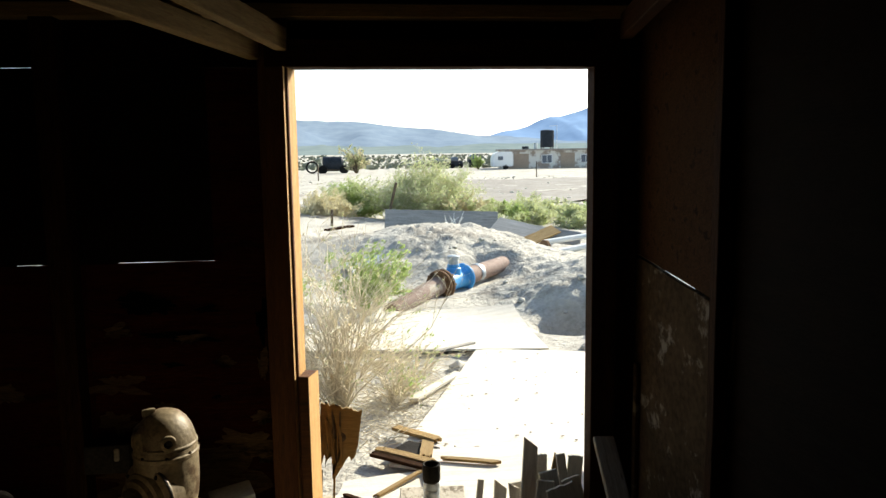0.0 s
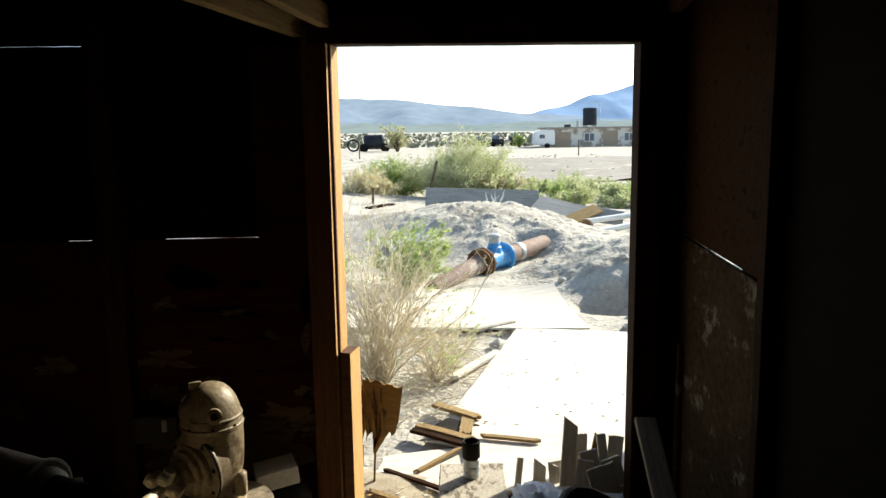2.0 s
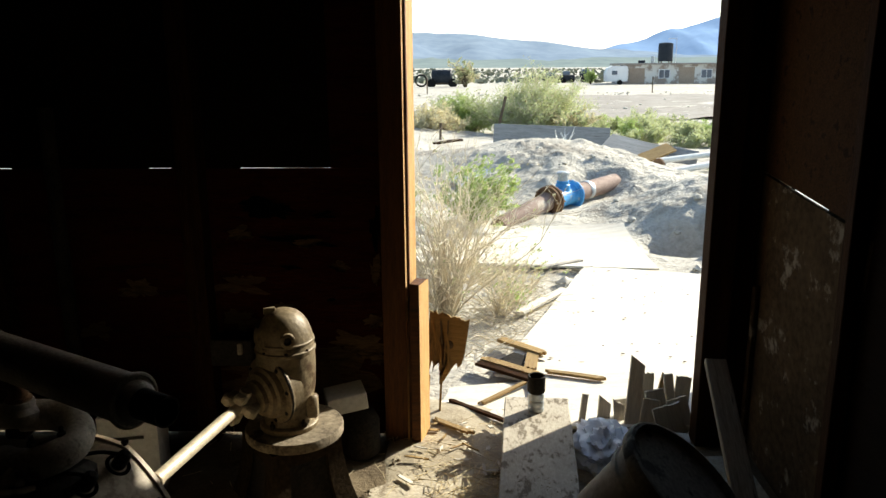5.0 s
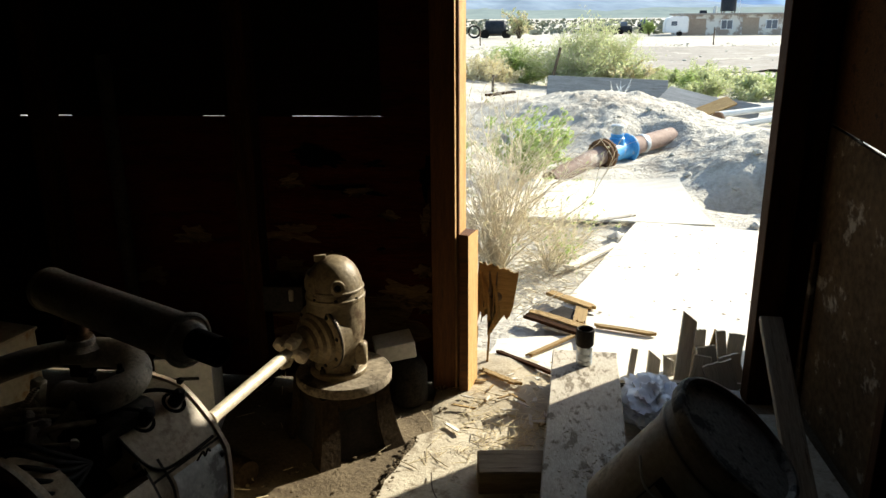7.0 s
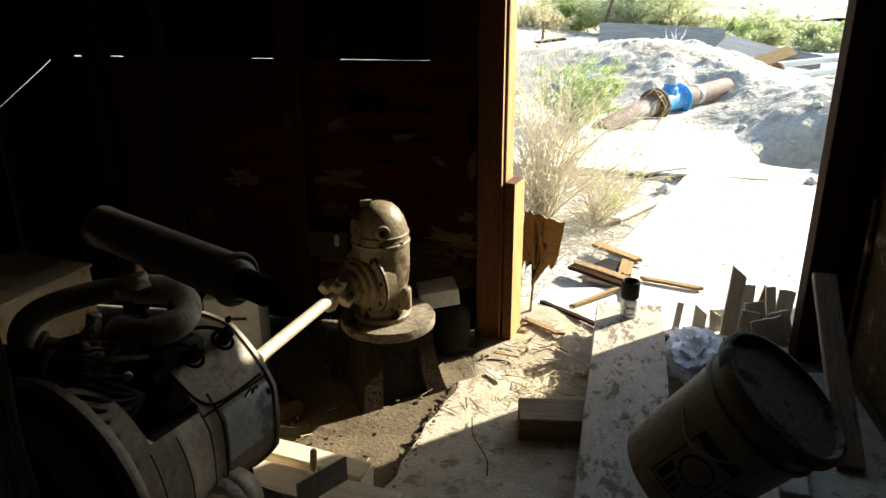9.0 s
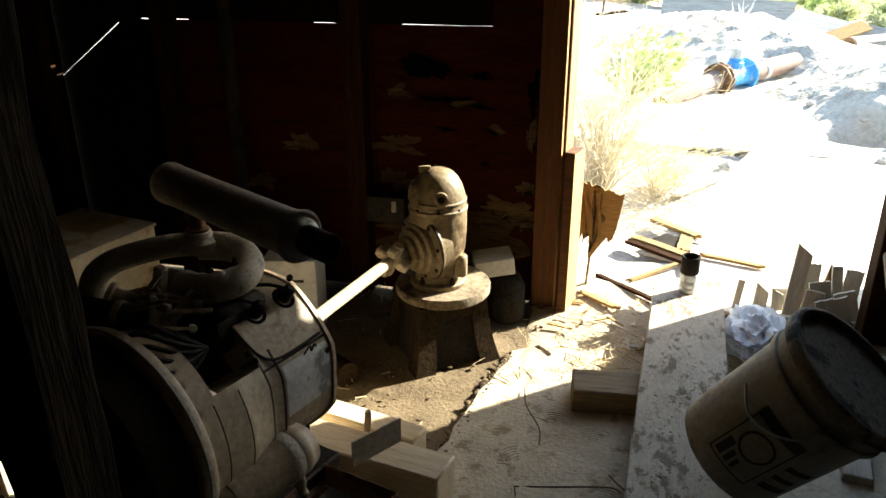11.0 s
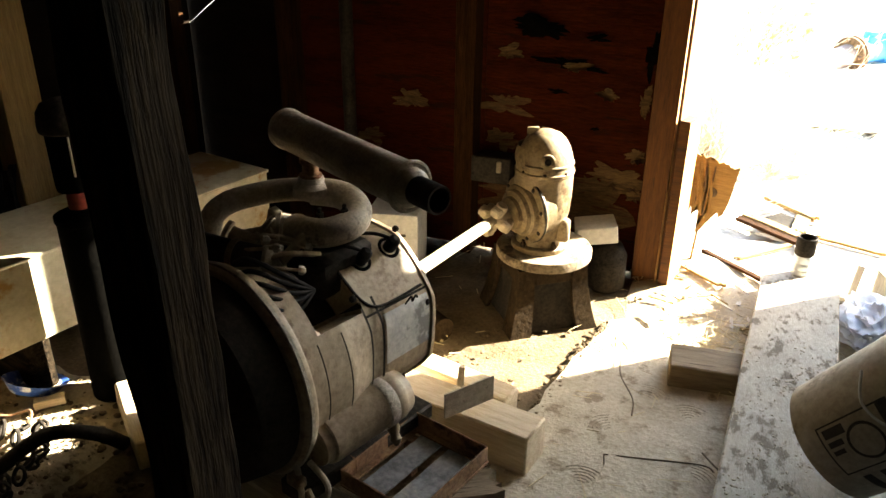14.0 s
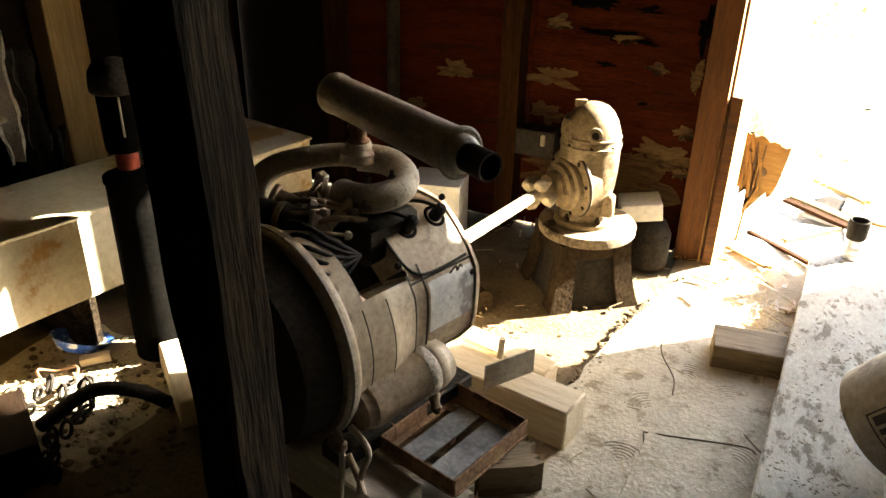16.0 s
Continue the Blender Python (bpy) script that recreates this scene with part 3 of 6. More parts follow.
solo("floor_slab", bm, M_SLAB, Matrix(), "dusty concrete slab with a crumbled edge", "slab", kind="structure", smooth=False)
bm = bmesh.new()
for i in range(2):
    box(0.5, 0.36, 0.006, 0.001, bm, (0.16 + 0.02 * i, 1.6, 0.02 + 0.0001 * i)) if i == 0 else None
solo("cardboard_sheet", bm, M_SLAB, Matrix.Rotation(radians(-4), 4, "Z"), "thin dusty sheet lying on the slab", "sheet")

# ---- engine ----
AX = Vector((-0.602, 1.861, 0))
ENG = Matrix.Translation(AX) @ Matrix(((0.9457, 0.325, 0, 0), (-0.325, 0.9457, 0, 0), (0, 0, 1, 0), (0, 0, 0, 1)))
AXIS_Z = 0.478


def en(r, s, z):
    """World place from: right of the crank line, back along it from the shaft's end, height."""
    return ENG @ Vector((r, -s, z))


engine = thing("engine", en(0, 0.5, 0), "dusty grey V-type stationary engine with sheet-metal shrouds on timber skids", "engine")


def section(theta, s):
    """Radius of the shrouded body at an angle (degrees, 0 to the right, 90 up)."""
    w = ((theta + 22.5) % 45) - 22.5
    octo = 0.45 * 0.222 / math.cos(radians(w)) + 0.55 * 0.232
    octo *= 1 + 0.1 * max(0, math.sin(radians(theta)))
    rnd_ = 0.262
    k = min(max((s - 0.46) / 0.1, 0), 1)
    r = octo * (1 - k) + rnd_ * k
    if 37 < theta < 140 and 0.475 < s < 0.625:
        r = 0.15
    return r


def body_patch(s0, s1, a0, a1, lift, ns=14, na=60, closed=False, rounded=0.0):
    bm = bmesh.new()
    rows = []
    for i in range(ns + 1):
        s = s0 + (s1 - s0) * i / ns
        row = []
        for j in range(na + (0 if closed else 1)):
            a = a0 + (a1 - a0) * j / na
            r = section(a % 360, s) + lift
            row.append(bm.verts.new((r * math.cos(radians(a)), -s, AXIS_Z + r * math.sin(radians(a)))))
        rows.append(row)
    for p, q in zip(rows, rows[1:]):
        m_ = len(p)
        for j in range(m_ if closed else m_ - 1):
            bm.faces.new((p[j], p[(j + 1) % m_], q[(j + 1) % m_], q[j]))
    if closed:
        bm.faces.new(rows[0])
        bm.faces.new(rows[-1][::-1])
    return bm


part("shroud", body_patch(0.23, 0.70, 0, 360, 0, 40, 96, True), M_IRON, engine, "dusty sheet-metal cooling shroud", ENG)
Y_AX = Matrix.Rotation(radians(90), 4, "X")      # local z of a lathe turned to point back along the engine
FAN = ENG @ Matrix.Translation((0, 0, AXIS_Z)) @ Y_AX
part("housing_flange", lathe([(0.262, 0.69), (0.28, 0.692), (0.284, 0.70), (0.284, 0.725), (0.278, 0.733), (0.26, 0.735)], 64), M_IRON, engine, "dusty flange of the fan housing", FAN)
# Darker iron than the flange paints the shade on the side turned from the door.
part("fan_housing", lathe([(0.262, 0.732), (0.266, 0.74), (0.262, 0.775), (0.25, 0.83), (0.2, 0.868), (0.13, 0.88), (0.12, 0.873), (0.03, 0.873)], 64), M_DULLIRON, engine, "rounded flywheel fan housing, coloured dark as its unlit side", FAN)
part("housing_rim", lathe([(0.284, 0.708), (0.289, 0.71), (0.289, 0.72), (0.284, 0.722)], 64, cap=False), M_CAST, engine, "", FAN)
# Black skin over the hollow paints the shade inside it.
part("recess", body_patch(0.482, 0.615, 41, 136, 0.004, 3, 30), M_BLACKIRON, engine, "patch painted black as the shade inside the shroud opening", ENG)
cover = part("cylinder_cover", body_patch(0.25, 0.474, 33, 80, 0.006, 10, 14), M_IRON, engine, "dusty tan cylinder cover plate", ENG)
part("metal_panel", body_patch(0.25, 0.415, -8, 27, 0.005, 8, 10), M_BARE, engine, "patch of bare silvery metal", ENG)
for s in (0.425, 0.47):
    part("band", body_patch(s, s + 0.008, -70, 40, 0.008, 1, 30), M_BLACKIRON, engine, "", ENG)
part("end_rim", body_patch(0.228, 0.24, 0, 360, 0.008, 2, 96, True), M_IRON, engine, "", ENG)
part("cover_edge", tube([en(section(34, 0.47) * math.cos(radians(a)) * 1.03, s, AXIS_Z + section(a, s) * math.sin(radians(a)) * 1.03) for a, s in ((72, 0.465), (55, 0.475), (40, 0.46), (33, 0.42), (32, 0.34), (33, 0.26))], 0.004, 6), M_BLACKIRON, engine)
for s_ in (0.565, 0.64):
    part("seam", body_patch(s_, s_ + 0.004, -70, 30, 0.003, 1, 30), M_BLACKIRON, engine, "", ENG)
part("seam", body_patch(0.245, 0.47, 29.5, 31, 0.007, 10, 1), M_BLACKIRON, engine, "", ENG)
part("latch_wire", tube([en(0.235, 0.3, 0.6), en(0.243, 0.315, 0.615), en(0.24, 0.325, 0.6), en(0.246, 0.335, 0.62), en(0.238, 0.35, 0.6)], 0.0025, 6), M_BLACKIRON, engine, "bent wire latch")
# spark plugs with their leads
for r, s, z in ((0.118, 0.395, 0.70), (0.118, 0.29, 0.70)):
    n_ = (ENG.to_3x3() @ Vector((0.62, 0, 0.78))).normalized()
    p = en(r, s, z)
    plug = part("plug_well", lathe([(0.032, -0.012), (0.032, 0.007), (0.022, 0.007), (0.022, -0.01)], 20), M_PITCH, engine, "", axis_z(p, n_))
    part("boot", lathe([(0.017, 0), (0.018, 0.03), (0.016, 0.048), (0.008, 0.056)], 14), M_RUBBER, plug, "", axis_z(p, n_))
    q = p + n_ * 0.045
    part("lead", tube([q, en(r - 0.02, s + 0.035, z + 0.052), en(r - 0.08, s + 0.095, z + 0.045), en(r - 0.15, s + 0.16, z + 0.012)], 0.005, 8), M_RUBBER, plug)
for r, s, z in ((0.2, 0.5, 0.66), (0.11, 0.252, 0.742), (0.225, 0.255, 0.56), (0.04, 0.47, 0.76)):
    part("bolt", lathe([(0.009, 0), (0.009, 0.01), (0.005, 0.014)], 6), M_BLACKIRON, engine, "", axis_z(en(r, s, z), ENG.to_3x3() @ Vector((0.6, 0, 0.8))))
# exhaust manifold and muffler
man = part("manifold", tube([(-0.80, 1.54, 0.838), (-0.72, 1.56, 0.83), (-0.655, 1.52, 0.815), (-0.64, 1.455, 0.80), (-0.685, 1.40, 0.79), (-0.755, 1.40, 0.785), (-0.79, 1.44, 0.765), (-0.80, 1.46, 0.68)], 0.038, 20), M_CAST, engine, "dusty looped exhaust manifold")
part("manifold_arm", tube([(-0.79, 1.54, 0.838), (-0.84, 1.525, 0.842), (-0.91, 1.48, 0.838), (-0.985, 1.41, 0.82), (-1.005, 1.36, 0.775), (-0.99, 1.35, 0.66)], 0.031, 20), M_CAST, engine)
part("manifold_boss", lathe([(0.052, 0.845), (0.05, 0.868), (0.036, 0.88), (0.034, 0.892), (0.02, 0.9)], 24), M_CAST, engine, "", Matrix.Translation((-0.795, 1.53, -0.01)))
for x, y in ((-0.655, 1.45), (-0.7, 1.405), (-0.93, 1.45)):
    part("manifold_stud", lathe([(0.011, 0), (0.011, 0.01), (0.006, 0.012), (0.006, 0.024)], 6), M_BLACKIRON, engine, "", Matrix.Translation((x, y, 0.83)))
part("exhaust_stem", lathe([(0.03, 0.885), (0.03, 0.9), (0.022, 0.904), (0.022, 0.93), (0.028, 0.932), (0.028, 0.944), (0.021, 0.946), (0.021, 0.975)], 20), M_RUST, engine, "rusty threaded exhaust stub", Matrix.Translation((-0.795, 1.53, -0.01)))
MUF_A, MUF_B = Vector((-0.905, 1.60, 0.983)), Vector((-0.418, 1.33, 0.975))
mlen = (MUF_B - MUF_A).length
MUF = axis_z(MUF_A, MUF_B - MUF_A)
muf = part("muffler", lathe([(0.03, -0.006), (0.05, -0.004), (0.055, 0.0), (0.057, 0.003), (0.057, 0.012), (0.054, 0.015), (0.054, mlen - 0.016), (0.06, mlen - 0.012), (0.062, mlen - 0.004), (0.06, mlen), (0.055, mlen + 0.001), (0.052, mlen - 0.004), (0.046, mlen - 0.002), (0.044, mlen + 0.012), (0.034, mlen + 0.022), (0.03, mlen + 0.024)], 44), M_CAST, engine, "dust-covered cylindrical muffler", MUF)
part("tail_pipe", lathe([(0.033, mlen + 0.01), (0.033, mlen + 0.1), (0.028, mlen + 0.1), (0.028, mlen + 0.02)], 24, cap=False), M_BLACKIRON, muf, "short black tail pipe", MUF)
# carburettor, linkage and hoses in the valley of the engine
carb = part("carburettor", box(0.07, 0.09, 0.07, 0.012, at=(-0.02, -0.585, 0.71), seg=2), M_IRON, engine, "", ENG)
part("carb_bowl", lathe([(0.03, 0.63), (0.034, 0.64), (0.034, 0.68), (0.02, 0.69)], 18), M_IRON, carb, "", Matrix.Translation((*en(0.02, 0.56, 0).xy, 0)))
part("linkage", tube([en(-0.1, 0.62, 0.78), en(0.0, 0.56, 0.79), en(0.06, 0.52, 0.77)], 0.009, 8), M_IRON, engine)
part("linkage", tube([en(0.0, 0.62, 0.74), en(0.06, 0.58, 0.77), en(0.09, 0.5, 0.75)], 0.008, 8), M_IRON, engine)
part("lever", box(0.012, 0.09, 0.03, 0.003, at=(0.05, -0.55, 0.77), rot=Matrix.Rotation(0.5, 4, "X")), M_IRON, engine, "", ENG)
part("governor_arm", box(0.03, 0.03, 0.1, 0.006, at=(-0.05, -0.53, 0.8), rot=Matrix.Rotation(0.3, 4, "Y")), M_IRON, engine, "", ENG)
part("intake_hose", tube([en(0.0, 0.60, 0.74), en(-0.08, 0.66, 0.76), en(-0.2, 0.70, 0.77), en(-0.36, 0.66, 0.72), en(-0.5, 0.62, 0.62)], 0.036, 16), M_BLACKIRON, engine, "thick black intake hose")
part("hose_clamp", lathe([(0.04, -0.008), (0.041, 0), (0.04, 0.008)], 18), M_IRON, engine, "", axis_z(en(-0.06, 0.645, 0.755), en(-0.2, 0.70, 0.77) - en(0.0, 0.6, 0.74)))
for i in range(5):
    part("cable", tube([en(-0.1 + 0.02 * i, 0.66, 0.66), en(0.02 + 0.03 * i, 0.68 + 0.005 * i, 0.78 - 0.02 * i), en(0.1 + 0.01 * i, 0.62, 0.74 - 0.02 * i), en(0.12, 0.55, 0.68)], 0.006, 8), M_RUBBER, engine)
part("governor_tube", lathe([(0.012, 0), (0.017, 0.004), (0.017, 0.1), (0.021, 0.103), (0.021, 0.118), (0.01, 0.122)], 18), M_IRON, engine, "pale dusty governor tube", axis_z(en(-0.13, 0.615, 0.765), en(-0.03, 0.52, 0.79) - en(-0.13, 0.615, 0.765)))
part("bracket", box(0.05, 0.014, 0.075, 0.004, at=(-0.005, -0.575, 0.765), rot=Matrix.Rotation(0.4, 4, "Z")), M_IRON, engine, "", ENG)
part("bracket", box(0.014, 0.06, 0.06, 0.004, at=(0.03, -0.6, 0.76), rot=Matrix.Rotation(-0.3, 4, "X")), M_CAST, engine, "", ENG)
part("spring", tube([en(-0.06 + 0.002 * i + 0.008 * math.cos(i * 1.6), 0.56 + 0.008 * math.sin(i * 1.6), 0.79 + 0.002 * i) for i in range(28)], 0.0022, 5, steps=2), M_IRON, engine)
for i, (a_, b_) in enumerate((((0.01, 0.6, 0.80), (0.07, 0.52, 0.77)), ((-0.06, 0.66, 0.77), (0.05, 0.6, 0.79)), ((0.04, 0.63, 0.745), (0.1, 0.57, 0.735)))):
    part("rod", tube([en(*a_), en(*b_)], 0.005, 8, steps=1), M_IRON, engine)
    for e_ in (a_, b_):
        part("nut", lathe([(0.011, -0.006), (0.012, 0), (0.011, 0.006), (0.005, 0.012)], 6), M_CAST, engine, "", axis_z(en(*e_), en(*b_) - en(*a_)))
part("throttle_body", lathe([(0.03, -0.04), (0.034, -0.036), (0.034, -0.028), (0.026, -0.024), (0.026, 0.03), (0.036, 0.034), (0.036, 0.045), (0.02, 0.047)], 22), M_IRON, engine, "", axis_z(en(-0.09, 0.6, 0.77), (-0.8, -0.2, 0.3)))
part("intake_housing", box(0.2, 0.2, 0.12, 0.02, at=(-0.72, 1.44, 0.69), rot=Matrix.Rotation(-0.33, 4, "Z")), M_DULLIRON, engine)
part("engine_block", box(0.3, 0.42, 0.34, 0.02, at=(0, -0.45, 0.30)), M_BLACKIRON, engine, "", ENG)
for r in (-0.17, 0.17):
    part("mount_foot", box(0.09, 0.5, 0.05, 0.006, at=(r, -0.46, 0.175)), M_BLACKIRON, engine, "", ENG)
# starter motor
ST = axis_z(en(0.235, 0.68, 0.345), en(0.235, 0.3, 0.345) - en(0.235, 0.68, 0.345)) @ Matrix.Diagonal((1.12, 1.12, 1.2, 1))
st = part("starter_motor", lathe([(0.05, 0), (0.052, 0.02), (0.058, 0.022), (0.06, 0.03), (0.06, 0.20), (0.062, 0.203), (0.062, 0.225), (0.06, 0.228), (0.055, 0.25), (0.03, 0.262)], 36), M_IRON, engine, "dusty starter motor", ST)
part("brush_band", lathe([(0.0625, 0.17), (0.0635, 0.172), (0.0635, 0.198), (0.0625, 0.2)], 36, cap=False), M_CAST, st, "", ST)
part("terminal", lathe([(0.016, 0), (0.018, 0.03), (0.012, 0.045), (0.016, 0.06), (0.006, 0.075)], 14), M_GEAR, st, "pale corroded terminal", axis_z(en(0.26, 0.435, 0.30), ENG.to_3x3() @ Vector((0.5, -0.2, -0.75))))
for i, pts in enumerate((((0.21, 0.72, 0.32), (0.245, 0.735, 0.24), (0.25, 0.75, 0.12), (0.265, 0.775, 0.0)), ((0.24, 0.7, 0.31), (0.305, 0.7, 0.27), (0.29, 0.715, 0.19), (0.3, 0.735, 0.1), (0.325, 0.76, 0.0)))):
    cb = part("battery_cable", tube([en(*p) for p in pts], 0.008, 8), M_CAST, engine, "hanging battery cable")
part("cable_lug", lathe([(0.02, 0), (0.02, 0.008), (0.009, 0.008), (0.009, 0)], 16, cap=False), M_IRON, engine, "", axis_z(en(0.335, 0.75, 0.16), (0.2, -0.5, 0.8)))
part("cable_tail", tube([en(0.33, 0.74, 0.16), en(0.29, 0.72, 0.18), en(0.25, 0.72, 0.24)], 0.009, 8), M_IRON, engine)
part("clamp", box(0.05, 0.03, 0.03, 0.006, at=(0.23, -0.735, 0.27)), M_IRON, engine, "", ENG)

# drive shaft to the gear drive
GC = Vector((-0.395, 2.585, 0))
IN_Z = 0.483
UJ = Vector((-0.545, 2.40, 0.465))
shaft = thing("drive_shaft", en(0, 0, 0), "pale worn steel drive shaft with universal joints", "drive shaft")
p0 = en(0, 0.235, AXIS_Z)
DIR = (UJ - p0).normalized()
SL = (UJ - p0).length
part("tube", lathe([(0.03, 0), (0.03, 0.05), (0.017, 0.055), (0.017, 0.23), (0.021, 0.235), (0.021, SL - 0.05), (0.018, SL - 0.048), (0.018, SL - 0.02)], 24), M_SHAFT, shaft, "", axis_z(p0, DIR))
part("collar", lathe([(0.022, 0.228), (0.0245, 0.231), (0.0245, 0.243), (0.022, 0.246)], 24), M_SHAFT, shaft, "", axis_z(p0, DIR))
uj = UJ
for a in (0, 90):
    m = axis_z(uj, DIR) @ Matrix.Rotation(radians(a + 25), 4, "Z") @ Matrix.Scale(1.3, 4)
    yoke = part("yoke", box(0.026, 0.03, 0.06, 0.006, at=(0.034, 0, -0.01 if a else 0.012)), M_SHAFT, shaft, "", m)
    part("ear", box(0.026, 0.03, 0.06, 0.006, at=(-0.034, 0, -0.01 if a else 0.012)), M_SHAFT, yoke, "", m)
    part("bearing_cap", lathe([(0.015, -0.052), (0.017, -0.048), (0.017, 0.048), (0.015, 0.052)], 16), M_SHAFT, yoke, "", m @ Matrix.Rotation(radians(90), 4, "Y"))
part("flange", lathe([(0.03, 0.01), (0.034, 0.015), (0.034, 0.03), (0.022, 0.035), (0.022, 0.06)], 24), M_SHAFT, shaft, "", axis_z(uj, Vector((*GC.xy, IN_Z)) - UJ))

# ---- gear drive on its pedestal ----
gear = thing("gear_drive", (*GC.xy, 0.3), "dusty tan right-angle gear drive with a domed top", "gear drive")
GM = Matrix.Translation((GC.x - 0.018, GC.y - 0.008, 0.309)) @ Matrix.Diagonal((0.93, 0.93, 0.92, 1)) @ Matrix.Translation((0, 0, -0.302))
part("base_flange", lathe([(0.118, 0.302), (0.12, 0.305), (0.12, 0.322), (0.115, 0.327), (0.1, 0.33), (0.09, 0.36), (0.1, 0.40)], 40), M_GEAR, gear, "", GM)
part("housing", lathe([(0.092, 0.38), (0.104, 0.42), (0.114, 0.47), (0.119, 0.53), (0.12, 0.60), (0.119, 0.635), (0.123, 0.638), (0.124, 0.65), (0.119, 0.654), (0.116, 0.675), (0.12, 0.678), (0.12, 0.684), (0.115, 0.688), (0.11, 0.712), (0.099, 0.745), (0.082, 0.774), (0.06, 0.796), (0.03, 0.809), (0.008, 0.812)], 56), M_GEAR, gear, "", GM)
bm = bmesh.new()
for j in range(15):
    a = radians(118 + 9 * j)
    for r_, z_ in ((0.123, 0.684), (0.1225, 0.712), (0.111, 0.748)):
        bm.verts.new((r_ * math.cos(a), r_ * math.sin(a), z_))
bm.verts.ensure_lookup_table()
for j in range(14):
    for k in range(2):
        bm.faces.new((bm.verts[3 * j + k], bm.verts[3 * j + 3 + k], bm.verts[3 * j + 4 + k], bm.verts[3 * j + 1 + k]))
part("louvre_hood", bm, M_GEAR, gear, "raised hood over the vent", GM)
part("lifting_lug", box(0.05, 0.014, 0.03, 0.005, at=(-0.05, -0.02, 0.808), rot=Matrix.Rotation(0.5, 4, "Z"), seg=2), M_GEAR, gear, "", GM)
for a in (-120, -75, -30, 15, 60):
    part("cap_screw", lathe([(0.007, 0), (0.007, 0.006), (0.003, 0.008)], 6), M_PEDESTAL, gear, "", GM @ Matrix.Translation((0.118 * math.cos(radians(a)), 0.118 * math.sin(radians(a)), 0.652)))
GD = (UJ - Vector((*GC.xy, IN_Z))).normalized()
BELL = axis_z(Vector((GC.x - 0.01, GC.y, IN_Z)), GD) @ Matrix.Diagonal((1.0, 1.0, 0.8, 1))
part("input_bell", lathe([(0.115, 0.03), (0.118, 0.09), (0.128, 0.095), (0.13, 0.1), (0.13, 0.118), (0.125, 0.122), (0.105, 0.126), (0.1, 0.15), (0.088, 0.158), (0.084, 0.178), (0.066, 0.186), (0.062, 0.205), (0.045, 0.212), (0.03, 0.218)], 48), M_GEAR, gear, "stepped input bell with a bolted flange", BELL)
part("flange_gasket", lathe([(0.131, 0.104), (0.134, 0.106), (0.134, 0.112), (0.131, 0.114)], 48, cap=False), M_BLACKIRON, gear, "", BELL)
for i in range(8):
    a = 2 * math.pi * i / 8 + 0.2
    part("flange_bolt", lathe([(0.008, 0.118), (0.008, 0.128), (0.004, 0.131)], 6), M_BLACKIRON, gear, "", BELL @ Matrix.Translation((0.116 * math.cos(a), 0.116 * math.sin(a), 0)))
to_cam = Vector((0.26, -0.92, 0.12)).normalized()
port = part("filler_port", lathe([(0.027, 0.09), (0.027, 0.123), (0.022, 0.126), (0.014, 0.126), (0.013, 0.112), (0.004, 0.112)], 24), M_GEAR, gear, "threaded oil port", axis_z((GC.x - 0.012, GC.y - 0.002, 0.672), to_cam))
part("plug", lathe([(0.012, 0.11), (0.012, 0.118), (0.002, 0.12)], 12), M_BLACKIRON, port, "", axis_z((GC.x - 0.012, GC.y - 0.002, 0.672), to_cam))
for i in range(5):
    a = 2 * math.pi * i / 5 + 0.5
    part("base_bolt", lathe([(0.011, 0.325), (0.011, 0.342), (0.006, 0.346), (0.006, 0.356)], 6), M_PEDESTAL, gear, "", GM @ Matrix.Translation((0.107 * math.cos(a), 0.107 * math.sin(a), 0)))
part("side_lug", box(0.05, 0.05, 0.1, 0.01, at=(0.105, -0.03, 0.40)), M_GEAR, gear, "", GM)

ped = thing("pump_pedestal", (*GC.xy, 0), "dirty cast-iron pump pedestal with a round top plate and flared legs", "pedestal")
part("top_plate", lathe([(0.183, 0.268), (0.188, 0.273), (0.189, 0.3), (0.185, 0.308), (0.03, 0.31)], 56), M_PLATE, ped, "dusty round top plate", Matrix.Translation((*GC.xy, 0)))
PR = Matrix.Translation((GC.x - 0.015, GC.y, 0)) @ Matrix.Rotation(radians(38), 4, "Z")
for sx in (-1, 1):
    for sy in (-1, 1):
        bm = bmesh.new()
        prev = None
        for i in range(9):
            t = i / 8
            o = 0.143 + 0.042 * (1 - t) ** 1.9
            w = 0.06 + 0.025 * (1 - t)
            z = 0.27 * t
            pts = [(o, o), (o - w, o), (o - w, o - 0.018), (o - 0.018, o - 0.018), (o - 0.018, o - w), (o, o - w)]
            ring = [bm.verts.new((sx * x, sy * y, z)) for x, y in pts]
            if prev:
                for j in range(6):
                    bm.faces.new((prev[j], prev[(j + 1) % 6], ring[(j + 1) % 6], ring[j]))
            else:
                bm.faces.new(ring)
            prev = ring
        bm.faces.new(prev)
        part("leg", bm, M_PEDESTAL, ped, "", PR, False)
for a in (0, 90, 180, 270):
    bm = bmesh.new()
    rows = []
    for i in range(9):
        t = i / 8
        o = 0.112 + 0.042 * (1 - t) ** 1.9
        rows.append([bm.verts.new((x, y, 0.27 * t)) for x, y in ((-o, o), (o, o), (o, o - 0.012), (-o, o - 0.012))])
    for p_, q_ in zip(rows, rows[1:]):
        for j in range(4):
            bm.faces.new((p_[j], p_[(j + 1) % 4], q_[(j + 1) % 4], q_[j]))
    part("side_plate", bm, M_BLACKIRON, ped, "", PR @ Matrix.Rotation(radians(a), 4, "Z"))
